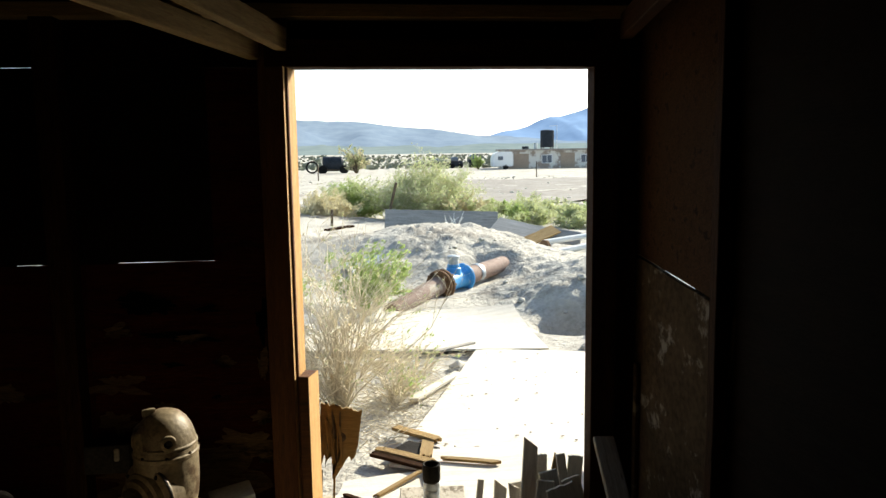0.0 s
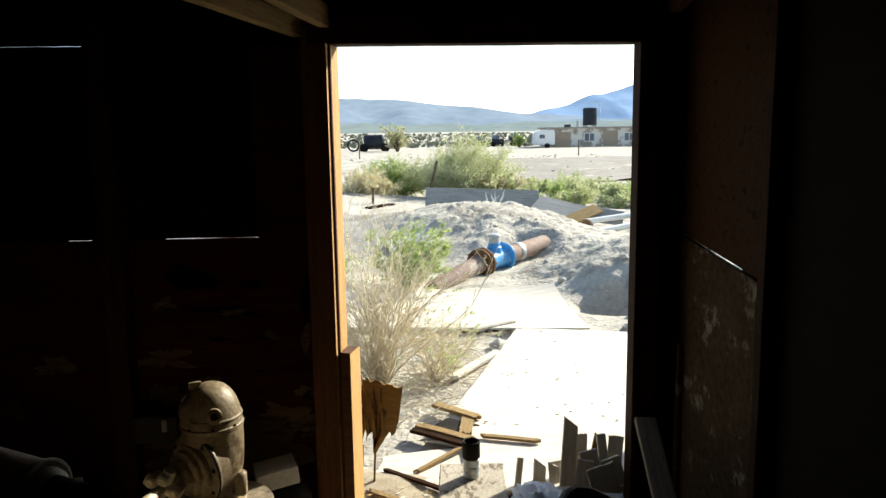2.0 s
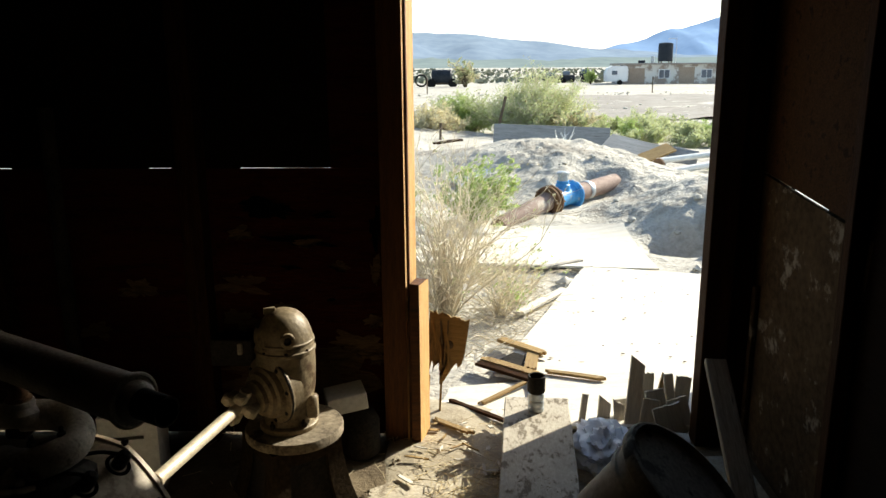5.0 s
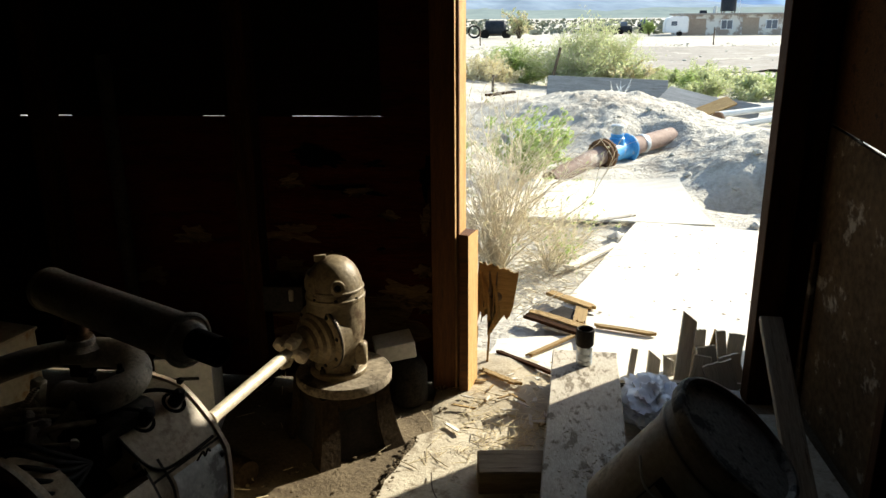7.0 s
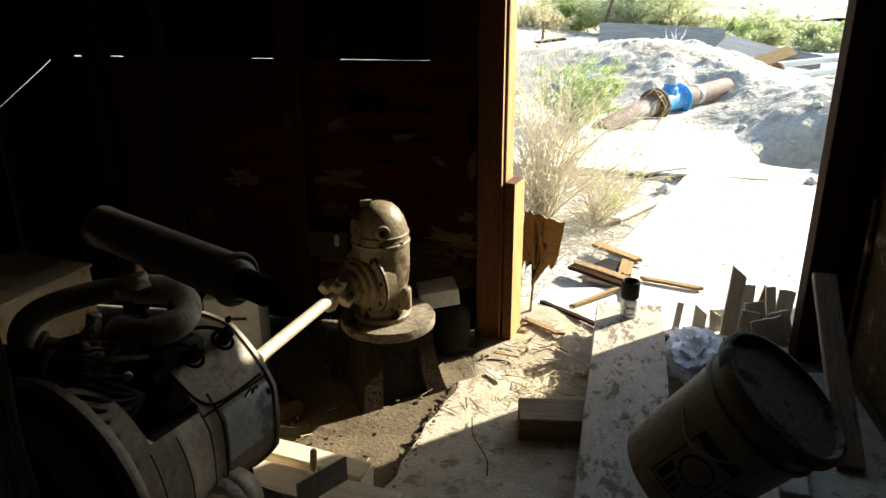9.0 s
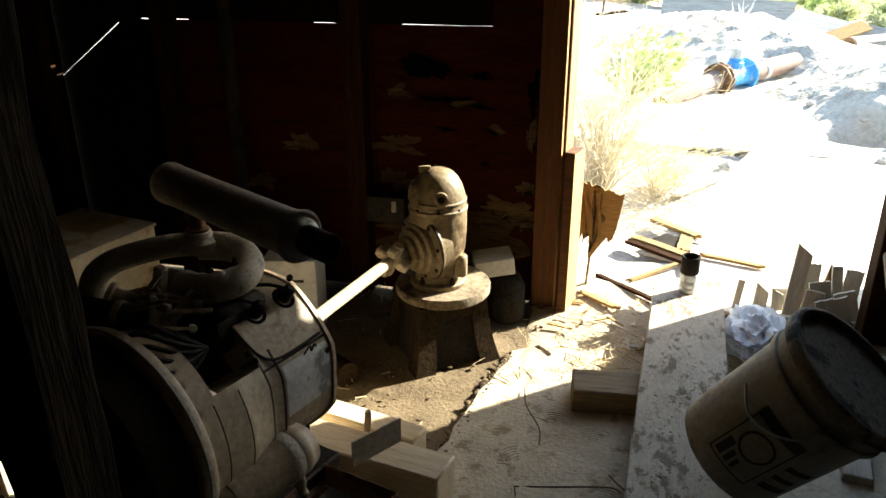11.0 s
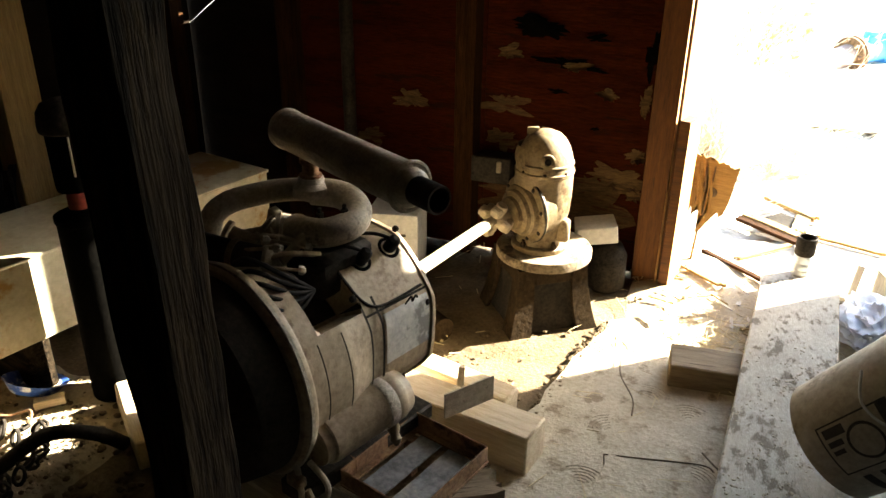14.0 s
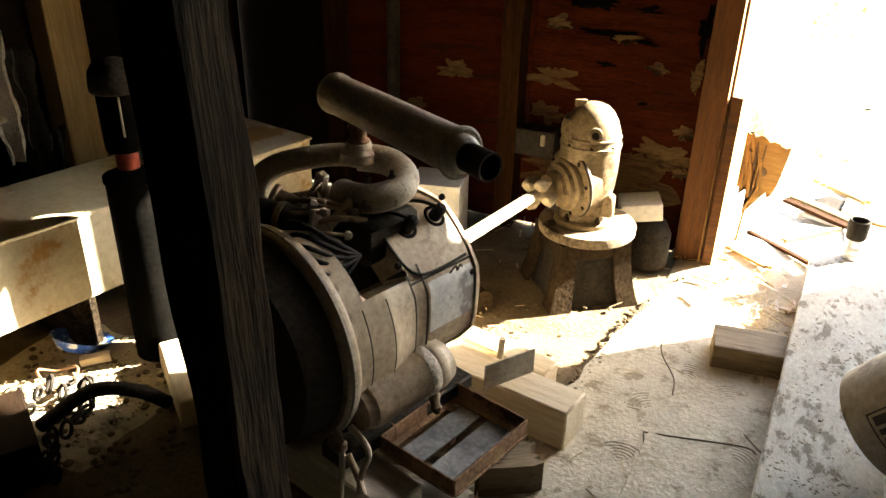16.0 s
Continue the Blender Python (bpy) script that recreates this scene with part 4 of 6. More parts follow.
for a in range(4):
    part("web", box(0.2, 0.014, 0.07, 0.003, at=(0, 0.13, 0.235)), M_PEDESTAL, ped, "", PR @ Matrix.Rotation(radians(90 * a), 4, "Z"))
part("column_pipe", lathe([(0.07, 0), (0.07, 0.268)], 28), M_BLACKIRON, ped, "", Matrix.Translation((*GC.xy, 0)))

# ---- air cleaner, tank ----
ac = thing("air_cleaner", (-1.60, 1.50, 0), "dark oil-bath air cleaner with a domed cap and red rubber neck", "air cleaner")
AC = Matrix.Translation((-1.60, 1.50, 0))
part("canister", lathe([(0.075, 0.0), (0.078, 0.01), (0.078, 0.64), (0.083, 0.645), (0.083, 0.662), (0.06, 0.672), (0.035, 0.685)], 36), M_PITCH, ac, "", AC)
part("neck", lathe([(0.033, 0.68), (0.034, 0.685), (0.034, 0.74), (0.03, 0.745)], 24), M_REDRUBBER, ac, "faded red rubber neck", AC)
part("bowl", lathe([(0.04, 0.74), (0.056, 0.745), (0.058, 0.76), (0.06, 0.93), (0.055, 0.935)], 32), M_PITCH, ac, "", AC)
part("dome_cap", lathe([(0.07, 0.925), (0.074, 0.93), (0.074, 0.955), (0.07, 0.985), (0.055, 1.008), (0.025, 1.02), (0.004, 1.021)], 36), M_DULLIRON, ac, "grey domed cap", AC)
for a in (200, 320):
    part("clip", box(0.012, 0.006, 0.12, 0.002, at=(0.062, 0, 0.86)), M_CAST, ac, "", AC @ Matrix.Rotation(radians(a), 4, "Z"))
TK = Matrix.Translation((-2.03, 1.35, 0)) @ Matrix.Rotation(radians(-12.5), 4, "Z")
tank = thing("fuel_tank", (-2.03, 1.35, 0), "large cream-painted steel fuel tank streaked with rust on low bearers", "tank")
part("body", box(0.42, 2.35, 0.31, 0.012, at=(0, 0, 0.355), seg=2), M_TANK, tank, "", TK)
part("seam", box(0.43, 2.36, 0.012, 0.003, at=(0, 0, 0.50)), M_TANK, tank, "welded rim seam", TK)
for y in (-0.8, 0.1, 0.9):
    part("bearer", box(0.4, 0.09, 0.2, 0.006, at=(0, y, 0.1)), M_POST, tank, "dark timber bearer", TK)
cap_ = part("filler_neck", lathe([(0.035, 0.505), (0.035, 0.545), (0.042, 0.547), (0.042, 0.575), (0.03, 0.582)], 24), M_GALV, tank, "", TK @ Matrix.Translation((-0.08, 0.6, 0)))

# ---- timbers, tray and litter round the engine ----
timbers = (("skid_beam", (-0.165, 1.655, 0.075), (-0.95, 1.80, 0.075), 0.13, 0.15, M_PALEWOOD, "pale squared timber lying under the engine"),
           ("skid_beam", (-0.30, 1.86, 0.05), (-0.85, 2.0, 0.05), 0.09, 0.10, M_PALEWOOD, "pale squared timber lying under the engine"),
           ("skid_beam", (-0.45, 1.12, 0.07), (-1.15, 1.32, 0.07), 0.13, 0.14, M_GREYWOOD, "grey timber lying under the engine"))
for i, (nm, a, b, w, d, mt, lb) in enumerate(timbers):
    solo(nm, board((Vector(b) - Vector(a)).length, w, d, 0.004, 0, 8, 70 + i, 0.006), mt, along(a, b), lb, "timber", "engine timbers")
solo("broken_block", board(0.19, 0.1, 0.11, 0.012, 0.03, 5, 75), M_BLOCK, along((-0.215, 1.45, 0.056), (-0.37, 1.36, 0.056)), "split weathered wood block beside the tray", "wood block")
solo("wood_block", board(0.24, 0.12, 0.09, 0.006, 0.02, 5, 76), M_GREYWOOD, along((-0.33, 1.25, 0.046), (-0.55, 1.20, 0.046)), "dark wood block under the rusty tray", "wood block")
TR = Matrix.Translation((-0.42, 1.35, 0.13)) @ Matrix.Rotation(radians(-16), 4, "Z")
tray = thing("battery_tray", (-0.42, 1.35, 0.09), "rusty angle-iron battery tray with two metal slats", "tray")
W2, D2 = 0.125, 0.155
for nm, x, y, w, d in (("side_rail", W2, 0, 0.006, 2 * D2), ("side_rail", -W2, 0, 0.006, 2 * D2), ("end_rail", 0, D2, 2 * W2, 0.006), ("end_rail", 0, -D2, 2 * W2, 0.006), ("cross_rail", -0.16, -0.1, 0.08, 0.006)):
    bm = box(w, d, 0.05, 0.0015, at=(x, y, 0.045))
    box(w + (0.024 if w < 0.01 else 0), d + (0.024 if d < 0.01 else 0), 0.005, 0, bm, (x * 0.94, y * 0.94, 0.022))
    part(nm, bm, M_RUST, tray, "", TR, False)
for y in (-0.08, 0.02):
    part("slat", box(0.075, 0.29, 0.006, 0.001, at=(y + 0.03, 0, 0.018)), M_SLATS, tray, "scratched grey metal slat", TR)
part("bracket_plate", box(0.18, 0.006, 0.085, 0.001, at=(-0.035, D2 + 0.14, 0.085), rot=Matrix.Rotation(radians(72), 4, "Z")), M_GREYWOOD, tray, "upright tan plate", TR)
part("leg", box(0.03, 0.03, 0.13, 0.003, at=(-0.1, 0.1, -0.04)), M_RUST, tray, "", TR)
solo("steel_peg", lathe([(0.011, 0.0), (0.011, 0.20), (0.009, 0.205)], 14), M_SHAFT, Matrix.Translation((-0.465, 1.80, 0.0)) @ Matrix.Rotation(0.06, 4, "Y"), "pale steel rod standing up from the dirt", "rod")
solo("channel_iron", board(0.7, 0.07, 0.03, 0.001), M_GALV, along((-0.38, 1.18, 0.02), (-0.95, 0.88, 0.05)), "grey metal channel lying under the engine", "channel")
solo("old_pipe", tube([(-0.68, 2.22, 0.05), (-1.0, 2.42, 0.05), (-1.3, 2.5, 0.05)], 0.05, 20), M_PEDESTAL, Matrix(), "short dusty pipe lying on the dirt", "pipe")

# wooden post in front of the engine
bm = board(2.44, 0.125, 0.125, 0.012, 0, 60, 80, 0.008)
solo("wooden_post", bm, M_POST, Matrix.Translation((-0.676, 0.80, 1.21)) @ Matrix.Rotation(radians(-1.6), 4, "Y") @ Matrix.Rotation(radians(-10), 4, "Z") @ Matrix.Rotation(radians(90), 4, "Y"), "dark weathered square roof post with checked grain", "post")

# bench plank on blocks, with a can on it
PA, PB = Vector((0.60, 3.2, 0)), Vector((0.42, 0.75, 0))
solo("bench_plank", board((PB - PA).length, 0.295, 0.042, 0.003, 0, 24, 81, 0.005), M_PLANK, along((PA.x, PA.y, 0.125), (PB.x, PB.y, 0.125)), "long dusty plank resting on wood blocks", "plank")
solo("support_block", board(0.42, 0.15, 0.104, 0.004, 0, 6, 82, 0.005), M_BLOCK, along((0.15, 2.30, 0.05), (0.57, 2.34, 0.05)), "brown wood block under the plank", "wood block")
solo("support_block", board(0.245, 0.14, 0.104, 0.004, 0, 6, 83, 0.005), M_GREYWOOD, along((0.475, 3.08, 0.05), (0.72, 3.08, 0.05)), "wood block under the far end of the plank", "wood block")
solo("support_block", board(0.3, 0.14, 0.104, 0.004, 0, 6, 84, 0.005), M_GREYWOOD, along((0.3, 0.95, 0.05), (0.6, 0.95, 0.05)), "wood block under the near end of the plank", "wood block")
can = thing("pipe_nipple", (0.585, 3.06, 0.147), "short upright pipe fitting with a black rim on the plank", "pipe fitting")
CN = Matrix.Translation((0.585, 3.06, 0.147))
part("lower_sleeve", lathe([(0.034, 0), (0.036, 0.004), (0.036, 0.02), (0.034, 0.024), (0.036, 0.03), (0.036, 0.05), (0.034, 0.054), (0.036, 0.06), (0.037, 0.085), (0.033, 0.09)], 28), M_GALV, can, "ribbed pale sleeve", CN)
part("collar", lathe([(0.036, 0.088), (0.04, 0.095), (0.04, 0.165), (0.037, 0.168), (0.032, 0.166), (0.031, 0.1), (0.005, 0.1)], 28), M_BLACKIRON, can, "black collar", CN)

# big pail leaning against the scrap boards
BK_AX = Vector((0.572, -0.212, 0.794)).normalized()
BK = axis_z((0.615, 1.79, 0.245), BK_AX) @ Matrix.Diagonal((0.93, 0.93, 0.93, 1))
pail = thing("pail", (0.60, 1.78, 0.147), "large grimy plastic pail with dirt-covered lid, tipped on the plank", "pail")
part("body", lathe([(0.165, 0.0), (0.172, 0.006), (0.176, 0.1), (0.186, 0.36), (0.196, 0.362), (0.198, 0.37), (0.196, 0.378), (0.188, 0.38), (0.19, 0.41), (0.2, 0.412), (0.202, 0.42), (0.198, 0.43), (0.192, 0.432)], 64), M_BUCKET, pail, "", BK)
part("lid", lathe([(0.205, 0.425), (0.212, 0.43), (0.214, 0.455), (0.208, 0.466), (0.198, 0.468), (0.19, 0.462), (0.186, 0.45), (0.05, 0.448)], 64), M_LID, pail, "dirt-caked snap-on lid with a raised rim", BK)


def pail_patch(a0, a1, z0, z1, lift=0.002):
    bm = bmesh.new()
    rows = []
    for i in range(7):
        z = z0 + (z1 - z0) * i / 6
        r = 0.176 + 0.01 * (z - 0.1) / 0.26 + lift
        rows.append([bm.verts.new((r * math.cos(radians(a0 + (a1 - a0) * j / 10)), r * math.sin(radians(a0 + (a1 - a0) * j / 10)), z)) for j in range(11)])
    for p, q in zip(rows, rows[1:]):
        for j in range(10):
            bm.faces.new((p[j], p[j + 1], q[j + 1], q[j]))
    return bm


LA = 150
for a0, a1, z0, z1 in ((LA, LA + 46, 0.07, 0.075), (LA, LA + 46, 0.26, 0.295), (LA, LA + 1.5, 0.07, 0.29), (LA + 44.5, LA + 46, 0.07, 0.29), (LA + 4, LA + 12, 0.085, 0.15), (LA + 15, LA + 20, 0.085, 0.13), (LA + 23, LA + 27, 0.085, 0.12), (LA + 52, LA + 80, 0.1, 0.125), (LA + 52, LA + 76, 0.15, 0.17), (LA + 52, LA + 80, 0.2, 0.22)):
    part("printed_bar", pail_patch(a0, a1, z0, z1), M_INK, pail, "", BK)
bm = bmesh.new()
for i in range(28):
    a, b = 2 * math.pi * i / 28, 2 * math.pi * (i + 1) / 28
    q = []
    for ang, rr in ((a, 0.05), (b, 0.05), (b, 0.042), (a, 0.042)):
        th, z = radians(LA + 24) + rr * math.cos(ang) / 0.18, 0.19 + rr * math.sin(ang)
        q.append(bm.verts.new((0.1845 * math.cos(th), 0.1845 * math.sin(th), z)))
    bm.faces.new(q)
part("printed_ring", bm, M_INK, pail, "", BK)
part("wire_handle", tube([BK @ Vector((0.2 * math.cos(a), 0.2 * math.sin(a), z)) for a, z in ((3.3, 0.33), (3.0, 0.27), (2.6, 0.24), (2.2, 0.27))], 0.0035, 8), M_GALV, pail, "thin wire bail")

# crumpled plastic bag
bm = bmesh.new()
bmesh.ops.create_icosphere(bm, subdivisions=5, radius=0.13)
for v in bm.verts:
    d = v.co.normalized()
    fold = sum(w * (1 - 2.2 * abs(noise.noise(Vector((d.x * f, d.y * f * 0.6, d.z * f)) + Vector((f, 0, 0))))) for f, w in ((2.2, 0.22), (4.5, 0.13), (9.0, 0.06)))
    k = 0.72 + fold + 0.25 * noise.noise(d * 1.4)
    v.co = Vector((d.x * 0.14 * k, d.y * 0.21 * k, max(d.z * 0.11 * k, -0.06)))
solo("plastic_bag", bm, M_PLASTIC, Matrix.Translation((0.87, 2.82, 0.07)), "crumpled white plastic bag on the floor", "bag")

# scrap boards standing at the doorway
scraps = ((0.88, 3.24, 0.15, 0.06, 4, 0), (0.945, 3.22, 0.14, 0.045, -3, 6), (1.01, 3.2, 0.36, 0.068, 5, -3), (1.068, 3.24, 0.26, 0.07, 3, 2), (1.12, 3.21, 0.19, 0.09, -9, 5), (1.15, 3.27, 0.25, 0.05, 14, -4), (1.19, 3.25, 0.25, 0.045, -5, 3), (1.245, 3.27, 0.23, 0.07, 6, -6), (0.775, 3.2, 0.17, 0.03, 8, 0), (1.16, 3.13, 0.15, 0.13, -16, 5), (1.075, 3.17, 0.16, 0.08, 8, -4), (1.22, 3.17, 0.17, 0.09, -14, 4), (0.99, 3.27, 0.12, 0.09, -6, 3))
for i, (x, y, h, w, lean, turn) in enumerate(scraps):
    bm = board(h, w, 0.016, 0.002, 0.005 if i % 2 else 0, 5, 90 + i)
    if i in (0, 1, 2, 5):
        for v in bm.verts:
            if v.co.x > h * 0.3:
                v.co.x -= (w / 2 - v.co.y) * 0.7
    m = Matrix.Translation((x + 0.045, y, h / 2 - 0.01)) @ Matrix.Rotation(radians(turn), 4, "Z") @ Matrix.Rotation(radians(lean), 4, "Y") @ Matrix.Rotation(radians(-10), 4, "X") @ Matrix.Rotation(radians(-90), 4, "Y") @ Matrix.Rotation(radians(90), 4, "X")
    solo("scrap_board", bm, M_SPLIT if i == 5 else M_SLAT, m, "thin pale scrap board standing among others in the doorway", "scrap board", "scrap boards", smooth=False)
solo("leaning_board", board(0.86, 0.09, 0.03, 0.003, 0, 10, 101, 0.004), M_BLOCK, along((1.335, 2.97, 0.42), (1.27, 2.22, 0.03)), "long grey board leaning low along the wall", "board")
solo("leaning_board", board(0.9, 0.09, 0.03, 0.003, 0, 10, 102, 0.004), M_GREYWOOD, along((1.18, 2.9, 0.1), (1.05, 2.05, 0.03)), "grey board lying on the floor", "board")

# splintered plywood piece hanging outside the jamb
def splintered(points, t):
    """A torn sheet from its outline in x and z, with a knot hole and raised splinters."""
    bm = bmesh.new()
    a = [bm.verts.new((x, 0, z)) for x, z in points]
    b = [bm.verts.new((x, t, z)) for x, z in points]
    bm.faces.new(a)
    bm.faces.new(b[::-1])
    for i in range(len(a)):
        j = (i + 1) % len(a)
        bm.faces.new((a[i], a[j], b[j], b[i]))
    bmesh.ops.triangulate(bm, faces=bm.faces[:])
    return bm


rp = random.Random(9)
edge_top = [(-0.1 + 0.01 * i, 0.19 - 0.0022 * i + rp.uniform(-0.012, 0.006)) for i in range(20)]
edge_low = [(0.075, -0.02), (0.062, -0.075), (0.045, -0.095), (0.036, -0.07), (0.016, -0.1), (-0.03, -0.185), (-0.04, -0.18), (-0.034, -0.15), (-0.005, -0.062), (-0.022, -0.05), (-0.04, -0.07), (-0.052, -0.045), (-0.07, -0.1), (-0.08, -0.06), (-0.092, -0.12), (-0.1, -0.14), (-0.104, -0.02)]
torn = thing("broken_plywood", (0.19, 3.3, 0.1), "splintered piece of yellow plywood with a knot standing by the jamb", "plywood piece")
BP = Matrix.Translation((0.19, 3.3, 0.345)) @ Matrix.Rotation(radians(3), 4, "Y")
ply = part("sheet", splintered(edge_top + edge_low, 0.012), M_SPLIT, torn, "", BP, False)
part("knot", lathe([(0.024, 0.0), (0.02, 0.003), (0.012, 0.002), (0.008, 0.004)], 16), M_TWIG, ply, "dark knot", BP @ Matrix.Translation((-0.005, -0.0005, 0.02)) @ Matrix.Rotation(radians(90), 4, "X"))
for i in range(16):
    x, z = rp.uniform(-0.1, 0.0), rp.uniform(-0.06, 0.12)
    part("splinter", board(rp.uniform(0.08, 0.2), rp.uniform(0.004, 0.012), 0.005, 0.002, 0.02, 3, 400 + i), M_SPLIT if i % 3 else M_TWIG, ply, "", BP @ Matrix.Translation((x, -0.004 - 0.003 * (i % 3), z)) @ Matrix.Rotation(radians(90 + rp.uniform(-9, 9)), 4, "Y") @ Matrix.Rotation(radians(90), 4, "X"), False)
for i, x in enumerate((-0.09, -0.03)):
    part("prop", board(0.2, 0.02, 0.01, 0.002, 0.02, 4, 430 + i), M_SPLIT, torn, "", BP @ Matrix.Translation((x, 0.016, -0.25)) @ Matrix.Rotation(radians(90), 4, "Y"), False)

# boxes in the corner behind the gear drive
bx = thing("carton", (-0.2, 2.92, 0.2), "small white carton on a dark jug beside the doorpost", "carton")
part("body", box(0.17, 0.15, 0.075, 0.004, at=(-0.25, 2.92, 0.262), rot=Matrix.Rotation(0.3, 4, "Z") @ Matrix.Rotation(-0.12, 4, "Y")), M_CARTON, bx)
solo("jug", lathe([(0.07, 0), (0.085, 0.02), (0.085, 0.16), (0.06, 0.21), (0.03, 0.225)], 28), M_BLACKIRON, Matrix.Translation((-0.19, 2.92, 0)), "dirty brown jug on the floor", "jug")
bb = thing("switch_box", (-0.74, 2.98, 0.42), "small black metal switch box on the stud wall", "switch box")
part("body", box(0.17, 0.11, 0.11, 0.012, at=(-0.74, 3.0, 0.46), seg=2), M_DULLIRON, bb)
part("lid", box(0.18, 0.012, 0.12, 0.005, at=(-0.74, 2.94, 0.46)), M_DULLIRON, bb)
part("hasp", box(0.02, 0.014, 0.05, 0.003, at=(-0.7, 2.93, 0.48)), M_CAST, bb)
part("conduit", tube([(-0.64, 3.0, 0.47), (-0.56, 3.0, 0.475), (-0.5, 3.02, 0.46)], 0.02, 10), M_DULLIRON, bb)
cx = thing("tall_carton", (-1.05, 2.62, 0), "tall pale cardboard carton standing in the dark corner", "carton")
part("body", box(0.22, 0.2, 0.36, 0.004, at=(-1.05, 2.62, 0.18), rot=Matrix.Rotation(0.2, 4, "Z")), M_CARTON, cx)
part("printed_bar", box(0.12, 0.002, 0.012, 0, at=(-1.03, 2.518, 0.27), rot=Matrix.Rotation(0.2, 4, "Z")), M_INK, cx)
solo("stove_pipe", lathe([(0.03, 0), (0.03, 1.5), (0.028, 1.5)], 20), M_BLACKIRON, Matrix.Translation((-1.45, 2.98, 0)), "dull metal pipe standing against the wall", "pipe")

# litter on the left: dish, timber, chain, rubble
bm = lathe([(0.06, 0), (0.075, 0.004), (0.1, 0.04), (0.106, 0.045), (0.1, 0.043), (0.072, 0.01), (0.03, 0.008)], 40)
for v in bm.verts:
    v.co.y *= 0.7
solo("dish", bm, M_DISH, Matrix.Translation((-1.83, 1.36, 0.03)) @ Matrix.Rotation(radians(65), 4, "Z") @ Matrix.Rotation(radians(24), 4, "Y"), "blue-and-white patterned oval dish tilted on the dirt", "dish")
solo("wood_scrap", board(0.1, 0.035, 0.03, 0.002), M_PALEWOOD, along((-1.78, 1.31, 0.02), (-1.7, 1.38, 0.03)), "small piece of orange wood", "wood scrap")
solo("timber_end", board(0.36, 0.11, 0.1, 0.006, 0, 6, 110, 0.006), M_PALEWOOD, along((-1.50, 1.47, 0.05), (-1.22, 1.25, 0.05)), "pale sawn timber end lying on the dirt", "timber")
solo("dark_crate", board(0.3, 0.3, 0.14, 0.006, 0, 6, 111, 0.006), M_DARKPLY, along((-1.75, 0.9, 0.07), (-1.5, 0.75, 0.07)), "dark wooden crate lid on the floor", "crate")
rc = random.Random(17)
chain = thing("rusty_chain", (-1.5, 1.15, 0), "tangle of rusty chain and scrap iron on the dirt", "chain")
for i in range(26):
    t = i / 25
    c = Vector((-1.72 + 0.34 * t + rc.uniform(-.02, .02), 1.03 + 0.16 * math.sin(t * 5) + rc.uniform(-.02, .02), 0.03 + 0.05 * rc.random()))
    bm = bmesh.new()
    ringp = [(0.028 * math.cos(a), 0.016 * math.sin(a), 0) for a in [2 * math.pi * j / 10 for j in range(10)]]
    tube(ringp + [ringp[0]], 0.006, 6, bm, 1)
    part("chain_link", bm, M_BLACKIRON, chain, "", Matrix.Translation(c) @ Euler((rc.uniform(0, 3), rc.uniform(0, 3), rc.uniform(0, 3))).to_matrix().to_4x4())
solo("scrap_iron", tube([(-1.62, 1.02, 0.02), (-1.5, 1.12, 0.12), (-1.4, 1.2, 0.1), (-1.36, 1.27, 0.02)], 0.022, 10), M_BLACKIRON, Matrix(), "bent black scrap iron", "scrap iron")
wire = tube([(-1.74 + 0.07 * math.cos(a), 1.2 + 0.05 * math.sin(a), 0.05 + 0.02 * math.sin(2 * a)) for a in [0.6 * i for i in range(10)]], 0.004, 6)
solo("wire_loop", wire, M_RUST, Matrix(), "loop of rusty wire", "wire")
# hanging rags on the dark side wall
for i, (y, z) in enumerate(((1.72, 0.74), (1.63, 0.8), (1.79, 0.42), (1.7, 0.5))):
    bm = bmesh.new()
    rows = []
    for a in range(14):
        rows.append([bm.verts.new((0.03 * math.sin(b * 1.3 + i) + 0.02 * noise.noise((a * .5, b * .5, i)), (b - 4) * 0.014 * (1 + 0.3 * math.sin(a * .8 + i)), -a * 0.035)) for b in range(9)])
    for p, q in zip(rows, rows[1:]):
        for b in range(8):
            bm.faces.new((p[b], p[b + 1], q[b + 1], q[b]))
    solo("hanging_rag", bm, M_CAST if i == 1 else M_DULLIRON, Matrix.Translation((LEFT_X + 0.12, y, z + 0.2)), "grey rag hanging on the side wall", "rag", "rags")
solo("wall_rod", tube([(LEFT_X + 0.1, 0.8, 0.72), (LEFT_X + 0.1, 1.7, 0.70)], 0.012, 8), M_IRON, Matrix(), "thin iron rod along the side wall", "rod")

# sand blown in over the threshold
bm = floor_mesh(-0.08, 0.75, 2.62, 3.5, 0.025, 0.02, 8, 0.0)
for v in bm.verts:
    e_ = min((v.co.x + 0.08) / 0.12, (0.75 - v.co.x) / 0.12, (v.co.y - 2.62) / 0.18, (3.5 - v.co.y) / 0.15, 1)
    v.co.z += 0.022 * max(e_, 0) ** 0.5 - 0.012
solo("sand_drift", bm, M_SAND, Matrix(), "pale sand blown in over the threshold", "sand", kind="stuff")
# small litter: straw, stones, chips
rl = random.Random(23)
bm = bmesh.new()
